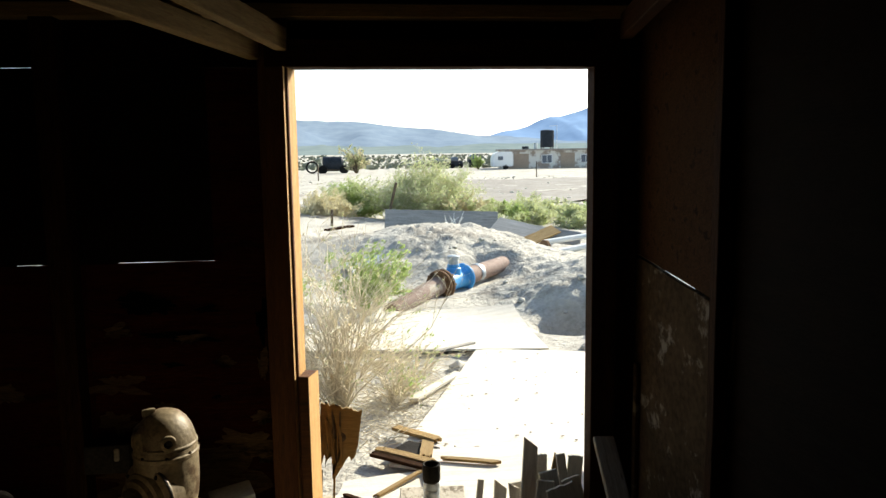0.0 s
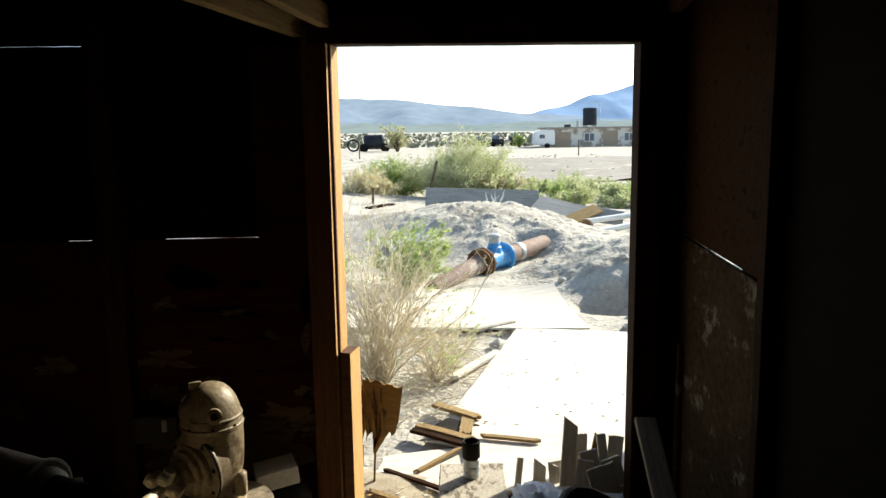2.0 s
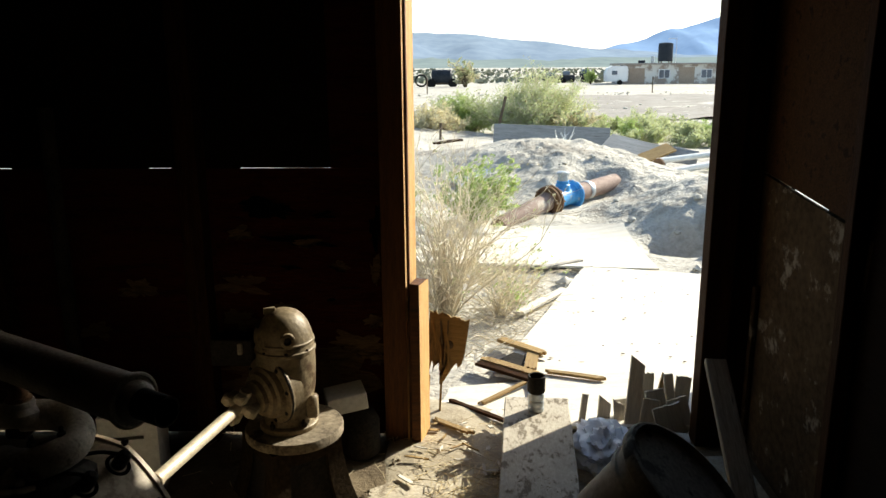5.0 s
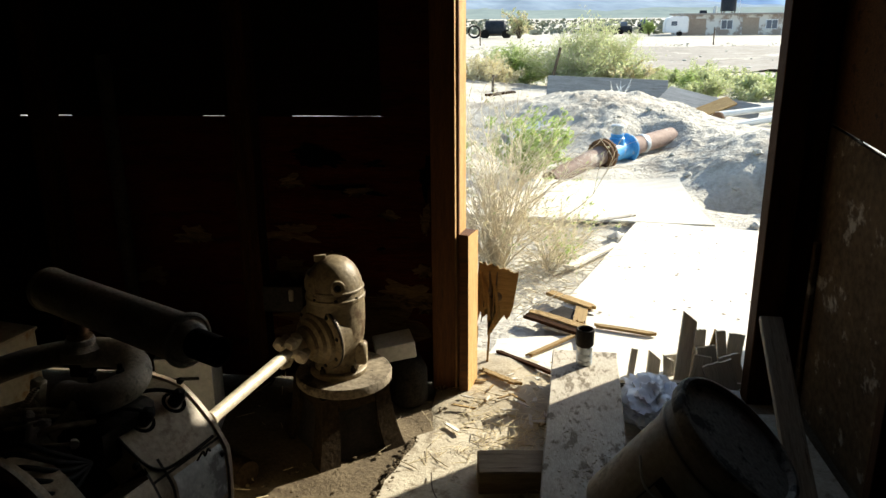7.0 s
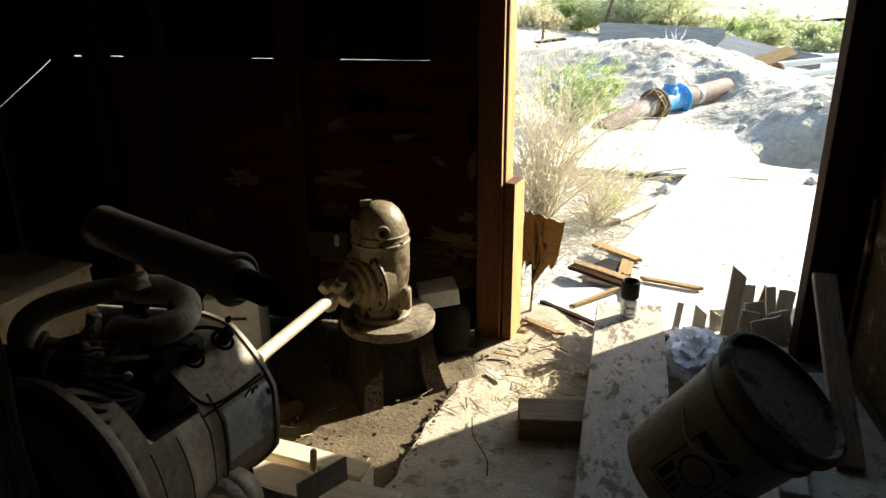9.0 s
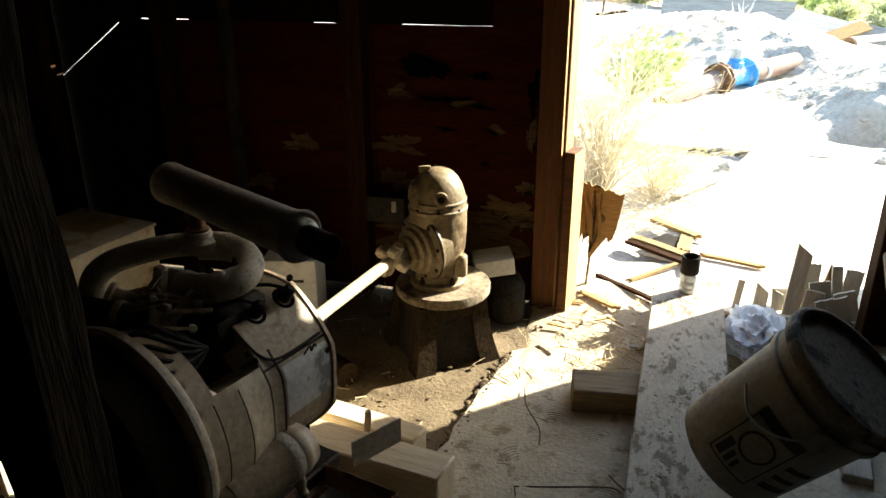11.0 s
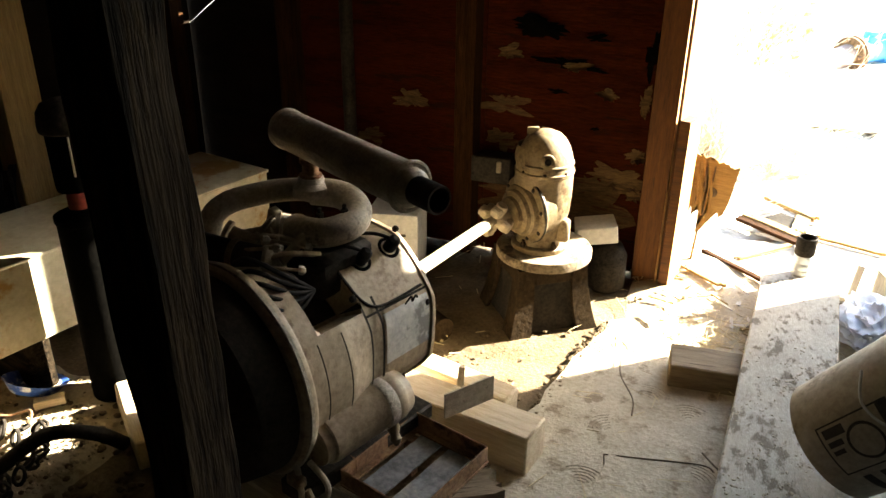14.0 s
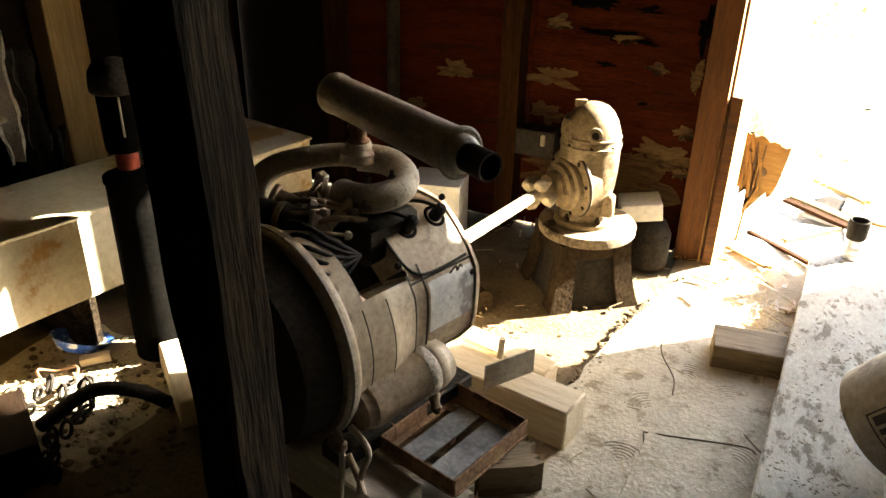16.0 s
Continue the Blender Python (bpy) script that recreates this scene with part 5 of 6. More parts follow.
for i in range(520):
    if i < 220:
        x, y = rl.gauss(0.32, 0.12), rl.gauss(2.62, 0.12)
    elif i < 380:
        x, y = rl.uniform(-0.1, 0.5), rl.uniform(2.4, 3.3)
    else:
        x, y = rl.uniform(-0.9, 1.2), rl.uniform(1.4, 3.2)
    a, L = rl.uniform(0, math.pi), rl.uniform(0.02, 0.11)
    z = 0.019 + (rl.random() * 0.03 if i < 220 else rl.random() * 0.006)
    d = Vector((math.cos(a), math.sin(a), rl.uniform(-0.1, 0.1))) * L / 2
    c = Vector((x, y, z))
    tube([c - d, c + d], rl.uniform(0.0008, 0.002), 3, bm, 1)
solo("straw_litter", bm, M_STRAW, Matrix(), "scattered straw and chaff", "straw", kind="stuff")
bm = bmesh.new()
for i in range(700):
    if i < 260:
        t = rl.random()
        x, y = -0.24 + 0.13 * t + rl.gauss(0, 0.012), 1.9 + 0.7 * t
        r = rl.uniform(0.004, 0.014)
    elif i < 480:
        x, y, r = rl.uniform(-2.0, -1.2), rl.uniform(0.9, 1.5), rl.uniform(0.004, 0.016)
    else:
        x, y, r = rl.uniform(-0.9, 0.5), rl.uniform(1.6, 3.2), rl.uniform(0.003, 0.01)
    bmesh.ops.create_icosphere(bm, subdivisions=1, radius=r, matrix=Matrix.Translation((x, y, 0.006 + r * 0.3)) @ Matrix.Diagonal((rl.uniform(.7, 1.3), rl.uniform(.7, 1.3), .6, 1)))
solo("dirt_clods", bm, M_DIRT, Matrix(), "small clods and pebbles on the dirt floor", "clods", kind="stuff", smooth=False)
for i in range(20):
    x, y, a, L = rl.uniform(0.0, 0.42), rl.uniform(2.65, 3.25), rl.uniform(0, 3.1), rl.uniform(0.03, 0.11)
    solo("wood_chip", board(L, rl.uniform(0.008, 0.022), 0.005, 0.002, 0.02, 3, 300 + i), M_SLAT if i % 3 else M_SPLIT, Matrix.Translation((x, y, 0.03)) @ Euler((rl.uniform(-.1, .1), rl.uniform(-.1, .1), a)).to_matrix().to_4x4(), "splinter of wood on the floor", "wood chip", "wood chips", smooth=False)
solo("dark_twig", tube([(-0.02, 2.32, 0.03), (0.0, 2.2, 0.035), (0.06, 2.08, 0.03), (0.07, 2.0, 0.022)], 0.0025, 6), M_TWIG, Matrix(), "thin curved twig on the slab", "twig")

bm = bmesh.new()
PDIR = (PB - PA).normalized()
PSIDE = Vector((PDIR.y, -PDIR.x, 0))
for i in range(900):
    t = rl.choice((rl.gauss(0.98, 0.12), rl.uniform(1.35, 2.35), rl.gauss(1.75, 0.25)))
    w = rl.uniform(-0.138, 0.138)
    if not 0.55 < t < 2.4 or noise.noise((t * 9, w * 12, 4)) < 0.02:
        continue
    c = PA + PDIR * t + PSIDE * w
    r = rl.uniform(0.0015, 0.0042)
    bmesh.ops.create_icosphere(bm, subdivisions=1, radius=r, matrix=Matrix.Translation((c.x, c.y, 0.148)) @ Matrix.Rotation(rl.uniform(0, 3), 4, "Z") @ Matrix.Diagonal((rl.uniform(.8, 2.2), rl.uniform(.7, 1.3), .5, 1)))
solo("plank_dirt", bm, M_SAND, Matrix(), "crumbs of dirt strewn along the plank", "dirt", kind="stuff", smooth=False)
bm = bmesh.new()
for cx_, cy_, turn_ in ((0.1, 2.12, 0.5), (0.2, 2.35, -0.7), (0.02, 1.9, 1.8), (0.28, 1.75, 0.2), (0.12, 2.5, 2.2), (0.25, 2.05, 1.1), (-0.02, 1.62, 0.9), (0.24, 1.42, 2.6)):
    for k in range(6):
        ra = 0.018 + 0.013 * k
        a0 = turn_ + rl.uniform(-0.2, 0.2)
        tube([(cx_ + ra * math.cos(a0 + 0.22 * q), cy_ + ra * math.sin(a0 + 0.22 * q), 0.0158) for q in range(7)], 0.0022, 5, bm, 1)
solo("tread_prints", bm, M_SLAB, Matrix(), "curved shoe-tread ridges pressed into the dust", "prints", kind="stuff")
for pts in (((0.02, 1.78, 0.016), (0.12, 1.8, 0.017), (0.3, 1.84, 0.016), (0.34, 1.82, 0.016)), ((0.02, 1.78, 0.016), (0.035, 1.7, 0.017), (0.03, 1.62, 0.016)), ((0.3, 1.9, 0.016), (0.36, 1.83, 0.016), (0.4, 1.84, 0.016))):
    solo("crack_fill", tube(pts, 0.003, 5), M_TWIG, Matrix(), "thin dark crack with dirt along the slab", "crack", "slab cracks")

bm = bmesh.new()
for i in range(420):
    x, y, r = rl.uniform(-1.98, -1.42), rl.gauss(1.2, 0.13), rl.uniform(0.003, 0.009)
    bmesh.ops.create_icosphere(bm, subdivisions=1, radius=r, matrix=Matrix.Translation((x, y, 0.006 + r * 0.3)) @ Euler((rl.uniform(0, 1), rl.uniform(0, 1), rl.uniform(0, 3))).to_matrix().to_4x4() @ Matrix.Diagonal((rl.uniform(.7, 1.6), rl.uniform(.7, 1.3), .6, 1)))
solo("pale_rubble", bm, M_SAND, Matrix(), "pale chips and rubble on the dirt by the tank", "rubble", kind="stuff", smooth=False)

bm = floor_mesh(-2.05, -1.35, 0.9, 1.55, 0.025, 0.016, 3, 0.002)
for v in bm.verts:
    e_ = min((v.co.x + 2.05) / 0.1, (-1.35 - v.co.x) / 0.16, (v.co.y - 0.9) / 0.14, (1.55 - v.co.y) / 0.14, 1)
    v.co.z += 0.006 * max(e_, 0) - 0.012 * (1 - min(max(e_, 0) * 1.5, 1)) + 0.006 * noise.noise((v.co.x * 9, v.co.y * 9, 2))
solo("sand_patch", bm, M_SAND, Matrix(), "pale sandy patch on the dirt by the tank", "sand", kind="stuff")

# ---- outside: ground, boards, pipe ----
def bump(x, y, cx, cy, rx, ry, h, p=2.0):
    q = ((x - cx) / rx) ** 2 + ((y - cy) / ry) ** 2
    return h * math.exp(-q ** (p / 2))


def ground_z(x, y):
    far = min(max((y - 4) / 90, 0), 1)
    z = -0.035 - 0.62 * far
    z += bump(x, y, 1.7, 11.4, 1.55, 1.9, 0.5, 2.4) + bump(x, y, 0.2, 12.2, 2.2, 1.6, 0.22)
    z += bump(x, y, 3.5, 9.0, 1.3, 1.7, 0.2, 2.6) + bump(x, y, 3.15, 8.1, 0.95, 1.0, 0.22, 5.0) + bump(x, y, 5.2, 8.6, 1.8, 1.7, 0.27)
    z -= bump(x, y, 2.45, 7.2, 0.34, 0.3, 0.42, 3.0)
    z += bump(x, y, -2.5, 14.5, 3.0, 3.0, 0.4) + bump(x, y, -1.5, 19, 2.5, 2, 0.3)
    near = min(max((y - 3.6) / 2, 0), 1) * math.exp(-max(y - 14, 0) / 25)
    rough = 0.06 if y < 30 else 0.25
    z += near * rough * noise.fractal((x * 0.9, y * 0.9, 0.3), 1.0, 2.0, 6)
    heap = min(bump(x, y, 1.85, 11.3, 2.0, 2.1, 1, 4) + bump(x, y, 3.5, 8.7, 1.9, 2.0, 1, 4), 1)
    if heap > 0.02:
        d1 = noise.voronoi((x * 2.6, y * 2.6, 0.5))[0]
        d2 = noise.voronoi((x * 6.5, y * 6.5, 2.5))[0]
        d3 = noise.voronoi((x * 14, y * 14, 4.5))[0]
        z += heap * (0.05 * min(d1[1] - d1[0], 0.6) + 0.045 * min(d2[1] - d2[0], 0.6) + 0.024 * min(d3[1] - d3[0], 0.6) + 0.06 * noise.fractal((x * 1.6, y * 1.6, 1.7), 0.8, 2.1, 5) - 0.03)
    # the main lies in an open trench
    u, w = (x - 1.2) * 0.63 + (y - 8.75) * 0.776, (x - 1.2) * 0.776 - (y - 8.75) * 0.63
    if -1.2 < u < 1.9:
        k = math.exp(-(w / 0.38) ** 4) * min(max((1.75 - u) / 0.5, 0), 1)
        z = z * (1 - k) + k * min(z, 0.0 + 0.03 * noise.noise((x * 5, y * 5, 3)))
    return z


xs = [-2500, -900, -400, -180, -90, -50, -30, -20, -14, -10, -7.5, -6] + [-5 + 0.12 * i for i in range(38)] + [-0.45 + 0.042 * i for i in range(144)] + [5.6 + 0.12 * i for i in range(23)] + [8.4, 9, 10, 12, 15, 20, 28, 40, 60, 100, 200, 450, 1000, 2500]
ys = [-900, -100, -20, -6, -2.5, 0.5, 2.2, 3.15] + [3.2 + 0.075 * i for i in range(36)] + [5.9 + 0.042 * i for i in range(174)] + [13.25 + 0.2 * i for i in range(82)] + [30, 32, 35, 38, 42, 46, 52, 60, 70, 80, 95, 110, 140, 200, 300, 500, 900, 1600, 3300]
bm = bmesh.new()
inside = lambda x, y: LEFT_X - 0.3 < x < RIGHT_X + 0.3 and BACK_Y - 0.3 < y < 3.16
grid = [[bm.verts.new((x, y, ground_z(x, y) if y > 3.16 else (-0.12 if inside(x, y) else -0.05))) for x in xs] for y in ys]
for a, b in zip(grid, grid[1:]):
    for i in range(len(xs) - 1):
        bm.faces.new((a[i], a[i + 1], b[i + 1], b[i]))
solo("ground", bm, ground_material(), Matrix(), "pale dry desert soil with dug-up mounds", "ground", kind="structure")


def flat_sheet(name, corners, t, mat, label, category, curl=0.0, seed=0, nx=24, ny=14, group="plywood sheets", parent=None):
    """A thin warped sheet over four corners (x, y, z), with real thickness."""
    bm = bmesh.new()
    c = [Vector(p) for p in corners]
    tops, bots = [], []
    for j in range(ny + 1):
        v = j / ny
        ra, rb = [], []
        for i in range(nx + 1):
            u = i / nx
            p = (c[0] * (1 - u) + c[1] * u) * (1 - v) + (c[3] * (1 - u) + c[2] * u) * v
            p = p + Vector((0, 0, curl * (v ** 3) * (0.6 + 0.4 * math.sin(u * 5 + seed)) + 0.008 * noise.noise((p.x * 2, p.y * 2, seed))))
            if j in (0, ny) or i in (0, nx):
                p += Vector((noise.noise((p.x * 9, p.y * 9, seed)), noise.noise((p.y * 9, p.x * 9, seed + 5)), 0)) * 0.012
            ra.append(bm.verts.new(p))
            rb.append(bm.verts.new(p - Vector((0, 0, t))))
        tops.append(ra)
        bots.append(rb)
    for g, flip in ((tops, 1), (bots, -1)):
        for a, b in zip(g, g[1:]):
            for i in range(nx):
                bm.faces.new((a[i], a[i + 1], b[i + 1], b[i])[::flip])
    for j in range(ny):
        for i in (0, nx):
            bm.faces.new((tops[j][i], tops[j + 1][i], bots[j + 1][i], bots[j][i]))
    for i in range(nx):
        for j in (0, ny):
            bm.faces.new((tops[j][i], tops[j][i + 1], bots[j][i + 1], bots[j][i]))
    return solo(name, bm, mat, Matrix(), label, category, group)


flat_sheet("walk_sheet", ((0.42, 3.80, 0.012), (1.62, 3.3, 0.012), (2.55, 5.75, 0.012), (1.28, 6.2, 0.01)), 0.016, M_SUNPLY, "sun-bleached plywood sheet lying outside the doorway", "plywood sheet", 0, 1)
flat_sheet("walk_sheet", ((-0.75, 6.42, 0.0), (1.86, 6.03, 0.02), (1.8, 7.25, 0.05), (-0.75, 8.0, 0.02)), 0.016, M_SUNPLY, "warped bleached plywood sheet with a lifted far edge", "plywood sheet", 0.13, 2)
flat_sheet("walk_sheet", ((0.10, 3.16, 0.008), (0.62, 3.16, 0.008), (0.60, 3.72, 0.006), (0.18, 3.62, 0.006)), 0.014, M_SUNPLY, "splintered pale plywood at the threshold", "plywood sheet", 0, 3, 12, 8)
flat_sheet("walk_sheet", ((0.60, 3.14, 0.03), (1.6, 3.14, 0.03), (1.62, 3.9, 0.03), (0.60, 3.95, 0.03)), 0.014, M_SUNPLY, "bleached plywood sheet at the threshold", "plywood sheet", 0, 4, 12, 8)
bm = bmesh.new()
rn = random.Random(77)
for i in range(60):
    u, w = rn.uniform(0.06, 0.94), rn.uniform(0.05, 0.95)
    p = (Vector((0.42, 3.80)) * (1 - u) + Vector((1.62, 3.3)) * u) * (1 - w) + (Vector((1.28, 6.2)) * (1 - u) + Vector((2.55, 5.75)) * u) * w
    lathe([(rn.uniform(0.004, 0.012), 0.019), (0.003, 0.022)], 7, bm, Matrix.Translation((p.x, p.y, 0)) @ Matrix.Diagonal((rn.uniform(0.6, 1.8), 1, 1, 1)))
solo("nail_marks", bm, M_TWIG, Matrix(), "dark nail heads and crumbs on the plywood", "nails", kind="stuff")
outside_boards = (((0.47, 4.33, 0.02), (0.72, 4.06, 0.03), 0.06, 0.02, M_SPLIT), ((0.35, 3.98, 0.03), (0.66, 3.72, 0.04), 0.055, 0.02, M_SPLIT), ((0.33, 3.92, 0.025), (0.62, 3.67, 0.035), 0.045, 0.018, M_STUD), ((0.70, 3.76, 0.045), (1.0, 3.66, 0.045), 0.035, 0.015, M_SPLIT), ((0.34, 3.4, 0.02), (0.58, 3.64, 0.03), 0.025, 0.012, M_SPLIT), ((0.19, 3.44, 0.02), (0.5, 3.15, 0.03), 0.025, 0.014, M_STUD), ((0.66, 4.1, 0.02), (0.62, 3.82, 0.03), 0.07, 0.02, M_SPLIT), ((0.12, 3.2, 0.03), (0.3, 3.05, 0.035), 0.03, 0.012, M_SPLIT), ((0.62, 4.9, 0.0), (1.02, 5.5, 0.0), 0.07, 0.018, M_SUNPLY), ((0.9, 6.1, 0.01), (1.25, 6.3, 0.02), 0.05, 0.02, M_GREYWOOD), ((0.5, 6.2, 0.0), (1.0, 6.15, 0.01), 0.04, 0.02, M_GREYWOOD))
for i, (a, b, w, t, mt) in enumerate(outside_boards):
    solo("splintered_board", board((Vector(b) - Vector(a)).length, w, t, 0.003, 0.03, 6, 130 + i), mt, along(a, b), "splintered strip of broken wood on the ground", "board", "broken boards", smooth=False)
# Solid near-black box; its colour stands for the shade in the hole.
solo("hole_box", box(0.22, 0.17, 0.05, 0.004), M_BLACKIRON, Matrix.Translation((0.58, 3.98, -0.005)) @ Matrix.Rotation(radians(-38), 4, "Z"), "dark box standing for the shaded hole between the broken boards", "opening")


def rock(x, y, r, seed, mat=M_ROCK):
    bm = bmesh.new()
    bmesh.ops.create_icosphere(bm, subdivisions=3, radius=1)
    for v in bm.verts:
        v.co = v.co * r * (1 + 0.35 * noise.fractal(v.co * 1.3 + Vector((seed, 0, 0)), 1, 2, 3))
        v.co.z *= 0.65
    return solo("stone", bm, mat, Matrix.Translation((x, y, ground_z(x, y) + r * 0.3)), "pale rounded stone on the ground", "stone", "stones")


rk = random.Random(31)
rock(1.05, 5.75, 0.085, 1)
rock(2.95, 6.95, 0.3, 2)
for i in range(36):
    if i < 22:
        a, q = rk.uniform(0, 6.28), rk.random() ** 0.5
        x, y = (1.75 + 1.5 * q * math.cos(a), 10.6 + 1.0 * q * math.sin(a)) if i % 2 else (3.2 + 1.2 * q * math.cos(a), 7.7 + 0.9 * q * math.sin(a))
    else:
        x, y = rk.uniform(-0.4, 3), rk.uniform(5, 9.5)
    rock(x, y, rk.uniform(0.02, 0.05), 10 + i)

bm = floor_mesh(3, 70, 27, 56, 0.8, 0.12, 5, 0)
for v in bm.verts:
    v.co.z += ground_z(v.co.x, v.co.y) + 0.05
solo("field", bm, material("grey_brown_field", (0.2, 0.175, 0.15), (0.33, 0.3, 0.26), 0.95, 0, 0.7, (1, 1, 1), 0.6, 5), Matrix(), "bare grey-brown field beyond the weeds", "field", kind="structure")

# irrigation main with the blue valve
PV = Vector((1.2, 8.75, 0.11))
PD = Vector((0.63, 0.776, 0.03)).normalized()
main = thing("water_main", (PV.x, PV.y, -0.05), "brown steel water main with a blue meter valve and rusty flanges", "pipe")


def pm(s):
    return axis_z(PV + PD * s, PD)


part("near_pipe", lathe([(0.105, -0.95), (0.11, -0.92), (0.11, 0.01)], 36), M_PIPE, main, "", axis_z(PV, PD + Vector((0, 0, 0.14))))
part("flange", lathe([(0.175, -0.02), (0.18, -0.012), (0.18, 0.012), (0.172, 0.02)], 36), M_RUST, main, "rusty bolted flange", pm(0.02))
part("flange", lathe([(0.18, -0.02), (0.185, -0.012), (0.185, 0.012), (0.176, 0.02)], 36), M_RUST, main, "", pm(0.08))
for i in range(8):
    a = 2 * math.pi * i / 8
    part("bolt", lathe([(0.016, -0.05), (0.016, 0.15), (0.01, 0.155)], 6), M_RUST, main, "", pm(0.0) @ Matrix.Translation((0.15 * math.cos(a), 0.15 * math.sin(a), 0)))
valve = part("valve_body", lathe([(0.125, 0.1), (0.13, 0.12), (0.115, 0.16), (0.115, 0.5), (0.13, 0.53)], 36), M_BLUE, main, "bright blue valve body", pm(0))
part("valve_flange", lathe([(0.175, 0.53), (0.18, 0.538), (0.18, 0.558), (0.172, 0.566)], 36), M_BLUE, valve, "", pm(0))
part("bonnet", lathe([(0.09, 0.05), (0.09, 0.15), (0.075, 0.165), (0.075, 0.2)], 24), M_BLUE, valve, "", Matrix.Translation(PV + PD * 0.34))
part("meter_head", lathe([(0.06, 0.2), (0.062, 0.21), (0.062, 0.27), (0.075, 0.275), (0.075, 0.3), (0.06, 0.31)], 24), M_GALV, valve, "grey register cap", Matrix.Translation(PV + PD * 0.34))
part("far_pipe", lathe([(0.11, 0.56), (0.11, 1.6)], 36), M_PIPE, main, "", pm(0))
part("coupling", lathe([(0.115, 0.85), (0.119, 0.86), (0.119, 0.93), (0.115, 0.94)], 36, cap=False), M_GALV, main, "pale coupling band", pm(0))
stub = thing("pipe_stub", (3.1, 11.9, 0.0), "pale pipe end with a rusty flange in the dirt", "pipe")
sp = axis_z((2.85, 11.75, 0.12), (0.9, 0.3, -0.1))
part("pipe", lathe([(0.1, 0), (0.1, 0.42)], 28), M_PIPE, stub, "", sp)
part("flange", lathe([(0.17, 0.4), (0.175, 0.41), (0.175, 0.44), (0.12, 0.45), (0.09, 0.44), (0.08, 0.42)], 32), M_RUST, stub, "", sp)
wp = thing("white_pipes", (4.0, 12.2, 0), "two white plastic pipes lying on the ground", "pipe")
part("pipe", tube([(3.45, 12.0, 0.02), (6.2, 13.2, 0.3)], 0.055, 14, steps=1), M_WHITEPIPE, wp)
part("pipe", tube([(3.4, 12.6, 0.12), (6.2, 13.6, 0.32)], 0.05, 14, steps=1), M_WHITEPIPE, wp)

# scrap plywood behind the mounds
bm = board(2.25, 0.62, 0.02, 0.006, 0, 14, 150)
solo("fallen_panel", bm, M_OLDGREY, along((0.78, 15.0, 0.28), (3.0, 14.8, 0.2), 68), "silvered plywood panel leaning on edge behind the dirt mound", "plywood panel")
solo("plywood_offcut", board(1.2, 0.8, 0.02, 0.005, 0, 8, 151), M_OLDGREY, along((2.75, 13.5, 0.3), (3.6, 13.0, 0.1), 22), "grey weathered panel tipped on the ground", "plywood panel")
solo("plywood_offcut", board(0.9, 0.25, 0.03, 0.005, 0, 8, 152), M_SPLIT, along((3.05, 12.75, 0.08), (3.7, 13.1, 0.28), 25), "tan weathered board tipped on the ground", "plywood panel")
solo("plywood_offcut", board(0.6, 0.3, 0.02, 0.005, 0, 8, 153), M_OLDGREY, along((3.55, 13.2, 0.2), (4.25, 13.0, 0.1), 50), "grey weathered panel standing askew", "plywood panel")
solo("scrap_sheet_metal", board(0.8, 0.4, 0.01, 0.004, 0, 6, 154), M_GALV, along((0.1, 10.2, 0.12), (0.75, 10.6, 0.24), 10), "pale metal sheet lying on the ground", "sheet metal")
solo("dark_scrap", board(0.5, 0.18, 0.03, 0.004, 0.04, 6, 155), M_STUD, along((-0.35, 13.2, 0.36), (0.2, 13.4, 0.42)), "dark broken board on the rise", "board", smooth=False)


